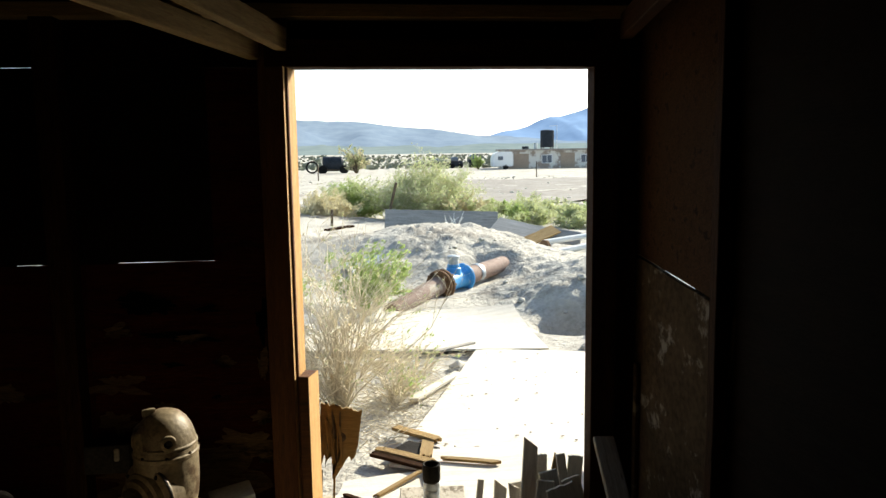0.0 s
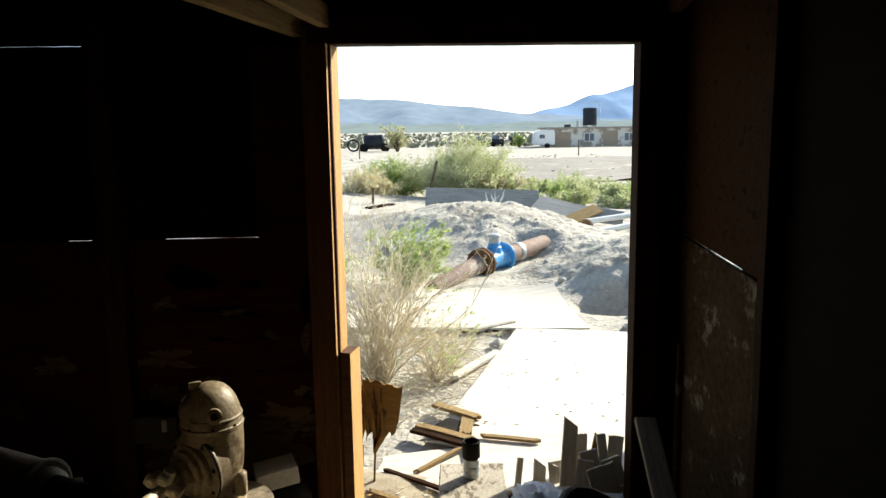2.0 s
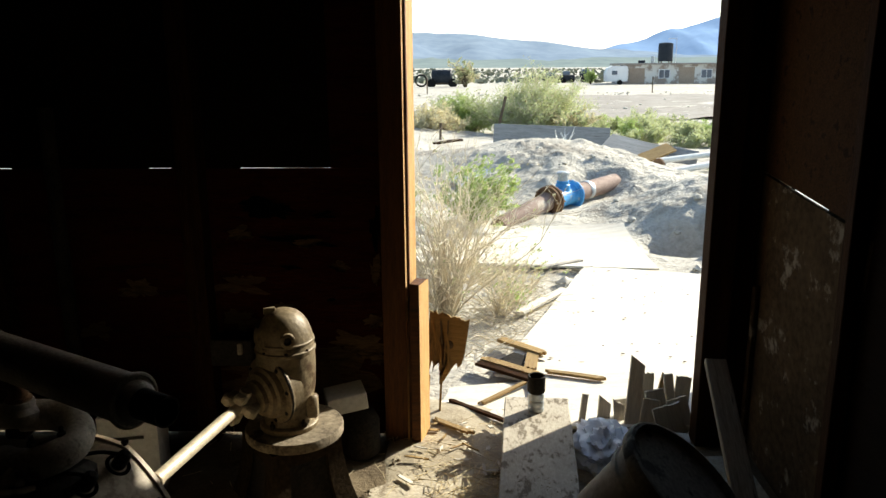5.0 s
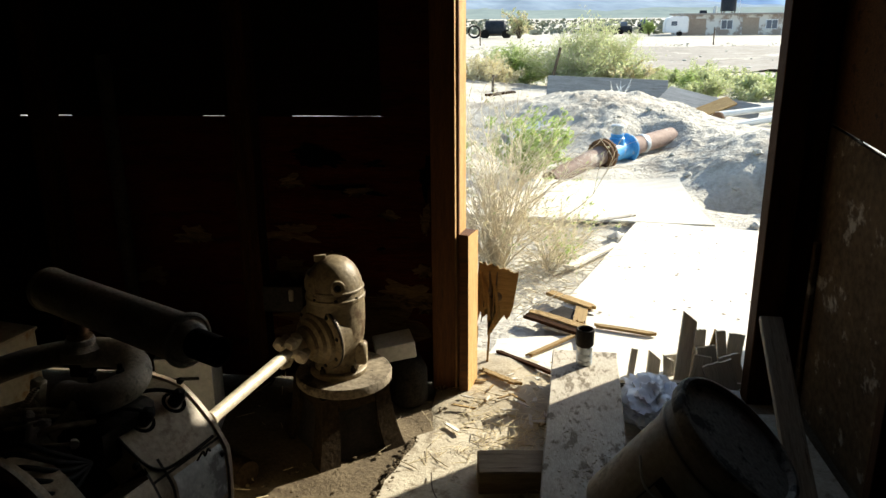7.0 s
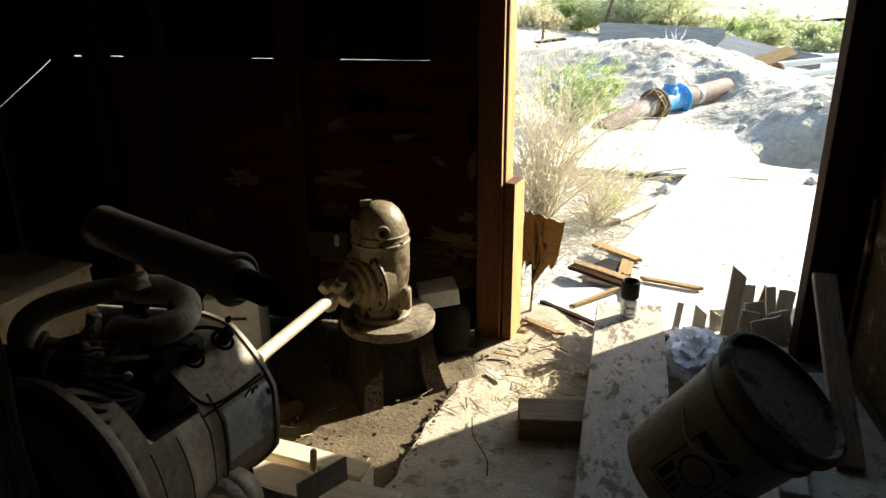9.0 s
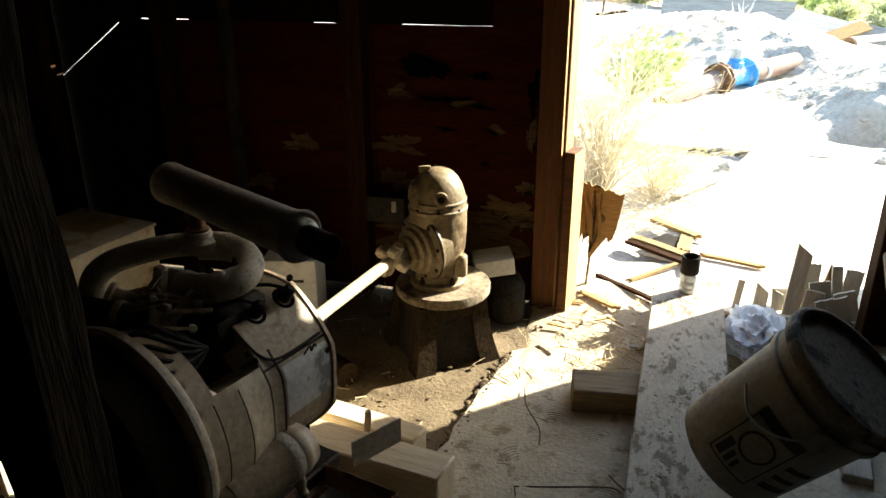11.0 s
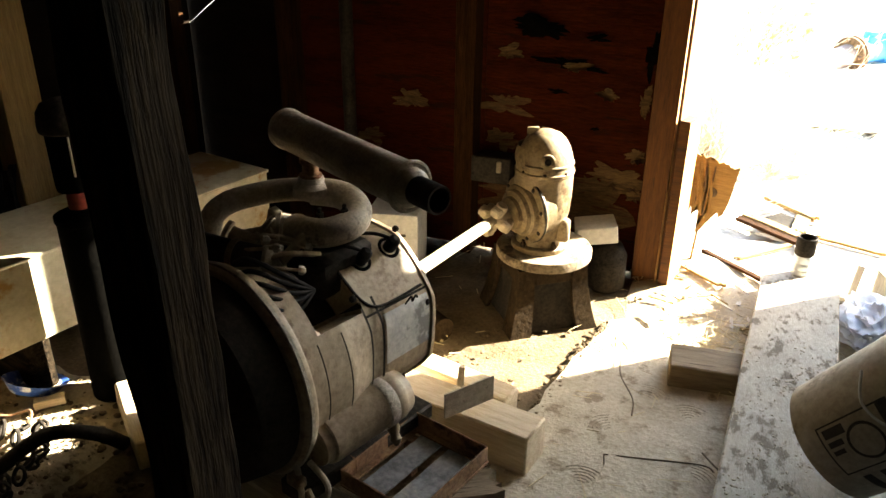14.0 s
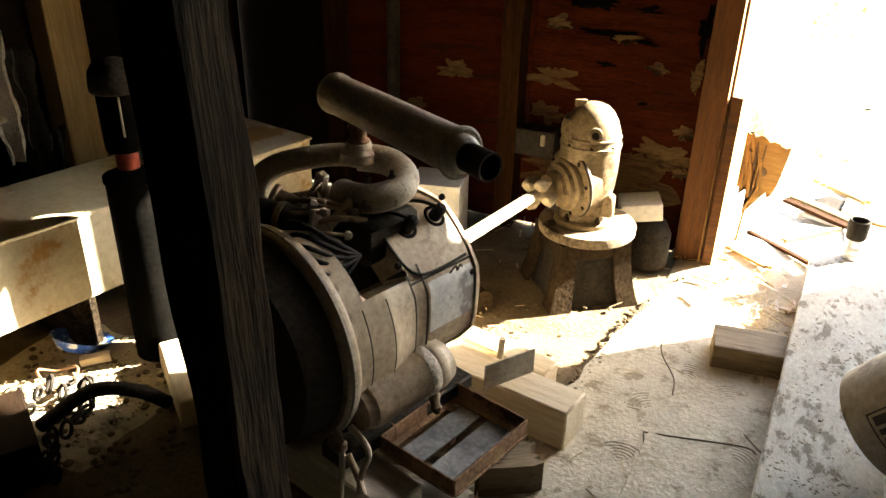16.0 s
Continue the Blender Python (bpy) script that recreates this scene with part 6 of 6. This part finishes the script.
# ---- plants ----
def shrub(name, x, y, height, spread, stems, leaf_n, leaf_size, m_stem, m_leaf, label, seed, stem_r=0.006, fork=3, z=None, lean=0.0, leaf2=None, droop=0.0, category="shrub", gap=0.35, leaf_low=0.3):
    """Bare forking stems with many small separate leaves along their upper parts."""
    rnd = random.Random(seed)
    z0 = ground_z(x, y) if z is None else z
    ob = thing(name, (x, y, z0), label, category)
    bs, bl, bl2 = bmesh.new(), bmesh.new(), bmesh.new()
    tips = []

    def grow(p, d, length, r, depth):
        pts = [p]
        q = p.copy()
        dd = d.copy()
        n = 4
        for k in range(n):
            dd = (dd + Vector((rnd.gauss(0, .16), rnd.gauss(0, .16), rnd.gauss(0.02, .1) - droop * k * 0.1))).normalized()
            q = q + dd * length / n
            pts.append(q.copy())
        tube(pts, r, 4 if depth == 0 else 3, bs, 1, r * 0.55)
        tips.append((pts, depth))
        if depth < fork:
            for k in range(rnd.choice((2, 2, 3))):
                i = rnd.randint(1, n)
                nd = (dd + Vector((rnd.gauss(0, .5), rnd.gauss(0, .5), rnd.gauss(0.05, .3)))).normalized()
                grow(pts[i], nd, length * rnd.uniform(0.5, 0.75), r * 0.6, depth + 1)

    for i in range(stems):
        a, t = rnd.uniform(0, 2 * math.pi), rnd.random() ** 0.7
        d = Vector((math.cos(a) * t * spread / height + lean, math.sin(a) * t * spread / height, 1)).normalized()
        grow(Vector((math.cos(a) * 0.05 * spread, math.sin(a) * 0.05 * spread, -0.02)), d, height * rnd.uniform(0.4, 0.6), stem_r, 0)
    fine = [t for t in tips if t[1] >= 1]
    for i in range(leaf_n):
        pts, _ = rnd.choice(fine)
        k = rnd.randint(0, len(pts) - 2)
        p = pts[k].lerp(pts[k + 1], rnd.random()) + Vector((rnd.gauss(0, .02), rnd.gauss(0, .02), rnd.gauss(0, .02))) * spread
        if p.z < height * leaf_low * rnd.random():
            continue
        n = Vector((rnd.gauss(0, 1), rnd.gauss(0, 1), rnd.gauss(0.3, 1))).normalized()
        u = n.orthogonal().normalized() * leaf_size * rnd.uniform(0.6, 1.4)
        v = n.cross(u) * 0.35
        tgt = bl2 if (leaf2 and noise.noise(p * (2.2 / spread) + Vector((seed, 0, 0))) > 0.02) else bl
        tgt.faces.new([tgt.verts.new(p + w) for w in (-u, v, u, -v)])
    o = part("branchwork", bs, m_stem, ob, "", Matrix.Translation((x, y, z0)), False)
    o["kind"] = "stuff"
    for bm_, mt, lb in ((bl, m_leaf, ""), (bl2, leaf2, "paler leaves")):
        if len(bm_.faces):
            o = part("leaves", bm_, mt, ob, lb, Matrix.Translation((x, y, z0)), False)
            o["kind"] = "stuff"
        else:
            bm_.free()
    return ob


shrub("dry_bush", 0.12, 4.95, 1.35, 0.62, 60, 900, 0.012, M_STEM, M_YELLOW, "dry straw-coloured bush with bare forking stems", 1, 0.006, 3, lean=0.03, leaf2=M_OLIVE)
shrub("dry_bush", 0.5, 5.05, 0.7, 0.55, 30, 700, 0.014, M_STEM, M_YELLOW, "low dry bush with some green shoots", 2, 0.005, 3, lean=0.15, droop=0.6, leaf2=M_GREEN)
shrub("dry_bush", -0.08, 4.8, 0.9, 0.45, 26, 200, 0.012, M_STEM, M_YELLOW, "dry straw-coloured bush with bare forking stems", 3, 0.005, 3, lean=0.1)
shrub("green_bush", 0.35, 7.9, 0.75, 0.75, 26, 5200, 0.026, M_STEM, M_GREEN, "fresh green bush behind the dry stems", 4, 0.006, 3)
shrub("green_bush", -0.6, 8.3, 0.7, 0.7, 22, 4200, 0.026, M_STEM, M_GREEN, "fresh green bush behind the dry stems", 5, 0.006, 3)
shrub("olive_bush", 1.9, 20.5, 1.75, 3.0, 130, 62000, 0.027, M_STEM, M_OLIVE, "large rounded olive-green desert bush", 6, 0.02, 3, leaf2=M_OLIVE, z=-0.25)
shrub("green_bush", 0.1, 21.5, 1.15, 2.0, 60, 22000, 0.036, M_STEM, M_GREEN, "bright green desert bush", 7, 0.015, 3, leaf2=M_OLIVE, z=-0.2)
shrub("yellow_bush", -0.5, 19.5, 1.05, 1.4, 60, 12000, 0.034, M_STEM, M_YELLOW, "dry yellow desert bush", 8, 0.012, 3, z=-0.15)
shrub("yellow_bush", 2.9, 19.5, 1.0, 0.7, 20, 3500, 0.045, M_STEM, M_YELLOW, "dry yellow desert bush", 9, 0.012, 3, leaf2=M_OLIVE, z=-0.2)
for i, (x, y, h) in enumerate(((4.2, 18.0, 0.85), (5.4, 17.5, 0.75), (6.6, 18.5, 0.8), (5.0, 20.5, 0.7), (7.6, 17.0, 0.8), (3.6, 17.2, 0.6), (4.8, 19.0, 0.65), (6.0, 20.0, 0.7), (7.0, 19.5, 0.7), (5.8, 22.0, 0.6), (4.4, 22.5, 0.6), (7.8, 21.0, 0.7), (3.6, 20.0, 0.55), (6.6, 16.2, 0.6))):
    shrub("green_bush", x, y, h, 1.7, 26, 5600, 0.035, M_STEM, M_GREEN if i % 2 == 0 else M_OLIVE, "low green weed clump on the flat", 20 + i, 0.008, 3, leaf2=M_OLIVE, z=ground_z(x, y) - 0.1)
shrub("green_bush", 4.6, 12.9, 0.35, 0.5, 14, 1600, 0.025, M_STEM, M_GREEN, "low green weed clump by the pipes", 30, 0.005, 3)
shrub("pale_twigs", 1.9, 12.6, 0.55, 0.3, 5, 0, 0.01, M_WHITEPIPE, M_YELLOW, "bleached bare twigs on the mound", 31, 0.012, 1, z=0.3)
solo("leaning_stake", tube([(0.95, 19.0, -0.1), (1.2, 19.0, 0.95)], 0.035, 8, steps=1), M_TWIG, Matrix(), "dark leaning stake in the bush", "stake")
solo("short_stake", tube([(-0.35, 17.0, -0.1), (-0.33, 17.0, 0.45)], 0.03, 8, steps=1), M_TWIG, Matrix(), "short dark stake in the ground", "stake")
bm = bmesh.new()
rg = random.Random(41)
for i in range(900):
    x, y = rg.gauss(0.45, 0.4), rg.uniform(4.0, 6.1)
    if x > 0.4 + (y - 4.0) * 0.36:
        continue
    a, L = rg.uniform(0, 6.28), rg.uniform(0.08, 0.3)
    p = Vector((x, y, ground_z(x, y)))
    d = Vector((math.cos(a), math.sin(a), rg.uniform(0.05, 0.6))) * L
    tube([p, p + d * 0.6 + Vector((0, 0, 0.02)), p + d], 0.0018, 3, bm, 1)
solo("dry_grass", bm, M_STEM, Matrix(), "matted dry grass round the bush", "grass", kind="stuff", smooth=False)
bm = bmesh.new()
for i in range(1500):
    x, y = rg.uniform(-14, 34), rg.uniform(22, 66)
    r = rg.uniform(0.03, 0.1)
    bmesh.ops.create_icosphere(bm, subdivisions=1, radius=r, matrix=Matrix.Translation((x, y, ground_z(x, y) + r * 0.2)) @ Matrix.Diagonal((rg.uniform(.7, 1.5), rg.uniform(.7, 1.5), .6, 1)))
solo("field_clods", bm, M_ROCK, Matrix(), "clods and stones strewn over the bare field", "clods", kind="stuff", smooth=False)

# ---- far things ----
FZ = -0.72
house = thing("house", (20.4, 104, FZ), "single-storey house with peeling stucco and a flat roof", "house")


def hb(name, x0, x1, z0, z1, y, d, mat, parent=house, label=""):
    return part(name, box(x1 - x0, d, z1 - z0, 0.01, at=((x0 + x1) / 2, y + d / 2, FZ + (z0 + z1) / 2)), mat, parent, label, smooth=False)


hb("wall", 20.5, 36, 0, 2.55, 104, 7, M_STUCCO)
hb("roof", 20.2, 36.4, 2.55, 2.75, 103.5, 8, M_ROOFING)
hb("boarded_door", 21.4, 23.5, 0.1, 2.1, 103.93, 0.1, M_BOARDED)
hb("brown_patch", 28.0, 30.0, 0.1, 2.2, 103.95, 0.06, M_BOARDED, label="bare brown wall patch")
for x0, x1 in ((25.3, 26.8), (30.8, 32.3), (33.4, 34.9)):
    w = hb("window", x0, x1, 0.75, 1.95, 103.9, 0.12, M_WHITEPAINT)
    for k in range(2):
        a = x0 + 0.1 + k * (x1 - x0 - 0.1) / 2
        hb("pane", a, a + (x1 - x0) / 2 - 0.15, 0.85, 1.85, 103.86, 0.06, M_GLASSDARK, w)
part("chimney", lathe([(0.25, 0), (0.25, 0.9)], 16), M_GALV, house, "", Matrix.Translation((24.9, 106, FZ + 2.7)))
hb("vent", 22.9, 23.7, 2.75, 3.1, 105, 0.6, M_BLACKTANK)
wt = thing("water_tank", (27.4, 113, FZ), "tall black plastic water tank on a stand behind the house", "water tank")
part("tank", lathe([(1.0, 3.0), (1.02, 3.1), (1.02, 5.35), (0.95, 5.5), (0.3, 5.6)], 40), M_BLACKTANK, wt, "", Matrix.Translation((28.3, 113, FZ)))
for a in range(4):
    part("stand_leg", box(0.15, 0.15, 3.0, 0.01, at=(28.3 + (0.7 if a % 2 else -0.7), 113 + (0.7 if a > 1 else -0.7), FZ + 1.5)), M_TWIG, wt)
pole = part("mast", tube([(29.8, 113, FZ + 2), (29.8, 113, FZ + 6.2)], 0.04, 8, steps=1), M_WHITEPAINT, wt)
part("mast_arm", tube([(28.6, 113, FZ + 6.1), (29.8, 113, FZ + 6.2)], 0.03, 8, steps=1), M_WHITEPAINT, wt)
tr = thing("camper_trailer", (19.2, 101, FZ), "small white rounded camper trailer beside the house", "trailer")
bm = bmesh.new()
prof = [(-1.35, 0.45), (-1.35, 1.6), (-1.1, 2.15), (-0.5, 2.4), (1.3, 2.42), (1.4, 2.2), (1.4, 0.45)]
fr = [bm.verts.new((x, 0, z)) for x, z in prof]
bk = [bm.verts.new((x, 2.0, z)) for x, z in prof]
bm.faces.new(fr)
bm.faces.new(bk[::-1])
for i in range(len(prof)):
    bm.faces.new((fr[i], fr[(i + 1) % 7], bk[(i + 1) % 7], bk[i]))
bmesh.ops.bevel(bm, geom=bm.edges[:], offset=0.08, segments=2, affect="EDGES")
part("shell", bm, M_WHITEPAINT, tr, "", Matrix.Translation((19.3, 101, FZ)))
part("window", box(0.7, 0.05, 0.5, 0.02, at=(19.0, 100.98, FZ + 1.55)), M_GLASSDARK, tr)
part("wheel", lathe([(0.33, -0.1), (0.36, -0.08), (0.36, 0.08), (0.33, 0.1)], 20), M_RUBBER, tr, "", Matrix.Translation((19.7, 101.1, FZ + 0.36)) @ Matrix.Rotation(radians(90), 4, "X"))
ft = thing("tank_wagon", (-2.4, 96, FZ), "dark tank wagon with old tyres parked on the flat", "wagon")
part("tank", lathe([(0.8, 0), (0.9, 0.1), (0.9, 2.3), (0.7, 2.5)], 24), M_BLACKTANK, ft, "", axis_z((-4.2, 96, FZ + 1.2), (1, 0, 0)))
part("deck", box(3.0, 1.2, 0.2, 0.02, at=(-2.9, 96, FZ + 0.5)), M_TWIG, ft)
for x in (-4.2, -1.6):
    part("tyre", lathe([(0.35, -0.15), (0.55, -0.13), (0.55, 0.13), (0.35, 0.15)], 24), M_RUBBER, ft, "", Matrix.Translation((x, 95.2, FZ + 0.5)) @ Matrix.Rotation(radians(90), 4, "X"))
solo("loose_tire", lathe([(0.6, -0.12), (0.72, -0.15), (0.78, 0), (0.72, 0.15), (0.6, 0.12), (0.56, 0)], 28, cap=False), M_RUBBER, Matrix.Translation((-5.4, 94, FZ + 0.85)) @ Matrix.Rotation(radians(80), 4, "X"), "large old tyre standing on edge", "tyre")
for i, (x, y, w, h) in enumerate(((12.2, 112, 2.4, 1.3), (14.6, 114, 2.0, 1.5), (9.3, 113, 2.2, 1.0), (18.0, 118, 2.0, 1.8))):
    v = thing("parked_vehicle", (x, y, FZ), "dark old vehicle parked among the scrub", "vehicle", "far vehicles")
    part("body", box(w, 1.6, h * 0.55, 0.12, at=(x, y, FZ + 0.3 + h * 0.3), seg=2), M_BLACKTANK, v)
    part("cab", box(w * 0.5, 1.4, h * 0.45, 0.12, at=(x - w * 0.1, y, FZ + 0.25 + h * 0.75), seg=2), M_GLASSDARK, v)
    for k in (-0.3, 0.3):
        part("wheel", lathe([(0.25, -0.1), (0.36, -0.09), (0.36, 0.09), (0.25, 0.1)], 16), M_RUBBER, v, "", Matrix.Translation((x + k * w, y - 0.8, FZ + 0.36)) @ Matrix.Rotation(radians(90), 4, "X"))
shrub("conifer", 16.3, 103, 2.1, 0.6, 24, 3500, 0.12, M_TWIG, M_GREEN, "small upright green shrub near the trailer", 50, 0.03, 2, z=FZ, category="tree")
shrub("small_tree", -0.1, 92, 3.4, 1.6, 16, 2600, 0.13, M_TWIG, M_YELLOW, "thin yellowish small tree on the flat", 51, 0.06, 3, z=FZ, category="tree", leaf2=M_OLIVE)
rf = random.Random(61)
bm = bmesh.new()
for i in range(6000):
    x = rf.uniform(-60, 110)
    y = rf.choice((rf.uniform(112, 150), rf.uniform(150, 330), rf.uniform(330, 650)))
    s = rf.uniform(0.2, 0.5) * (1 + y / 260)
    p = Vector((x * y / 120, y, ground_z(0, 95) + rf.random() * 0.5 * s))
    n = Vector((rf.gauss(0, 1), rf.gauss(0, 1), rf.gauss(0, 1))).normalized()
    u = n.orthogonal() * s
    v = n.cross(u) * 0.6
    bm.faces.new([bm.verts.new(p + w) for w in (-u, v, u, -v)])
solo("far_scrub", bm, M_DARKGREEN, Matrix(), "dark band of desert scrub across the valley", "scrub", kind="stuff", smooth=False)
for x in (14.8, 22.6, 6.5, -3, -10):
    solo("fence_post", tube([(x, 62, -0.7), (x, 62, 0.85)], 0.05, 8, steps=1), M_TWIG, Matrix(), "thin wooden fence post on the flat", "fence post", "fence posts")


def range_mesh(points, y, base, seed, depth):
    """A mountain range: a ridge line with spurs coming forward."""
    bm = bmesh.new()
    rows = []
    for j in range(13):
        v = j / 12
        row = []
        for i in range(121):
            u = i / 120
            x = points[0][0] + (points[-1][0] - points[0][0]) * u
            for (xa, za), (xb, zb) in zip(points, points[1:]):
                if xa <= x <= xb:
                    t = (x - xa) / (xb - xa)
                    h = za + (zb - za) * (3 * t * t - 2 * t ** 3)
                    break
            fall = v ** 0.8
            spur = noise.fractal((x * 0.006, v * 2.5, seed), 1.0, 2.0, 5)
            z = base + (h - base) * fall + spur * h * 0.22 * math.sin(v * math.pi) + noise.noise((x * 0.02, seed, 0)) * h * 0.03 * v
            row.append(bm.verts.new((x, y - depth * (1 - v), z)))
        rows.append(row)
    for a, b in zip(rows, rows[1:]):
        for i in range(120):
            bm.faces.new((a[i], a[i + 1], b[i + 1], b[i]))
    return bm


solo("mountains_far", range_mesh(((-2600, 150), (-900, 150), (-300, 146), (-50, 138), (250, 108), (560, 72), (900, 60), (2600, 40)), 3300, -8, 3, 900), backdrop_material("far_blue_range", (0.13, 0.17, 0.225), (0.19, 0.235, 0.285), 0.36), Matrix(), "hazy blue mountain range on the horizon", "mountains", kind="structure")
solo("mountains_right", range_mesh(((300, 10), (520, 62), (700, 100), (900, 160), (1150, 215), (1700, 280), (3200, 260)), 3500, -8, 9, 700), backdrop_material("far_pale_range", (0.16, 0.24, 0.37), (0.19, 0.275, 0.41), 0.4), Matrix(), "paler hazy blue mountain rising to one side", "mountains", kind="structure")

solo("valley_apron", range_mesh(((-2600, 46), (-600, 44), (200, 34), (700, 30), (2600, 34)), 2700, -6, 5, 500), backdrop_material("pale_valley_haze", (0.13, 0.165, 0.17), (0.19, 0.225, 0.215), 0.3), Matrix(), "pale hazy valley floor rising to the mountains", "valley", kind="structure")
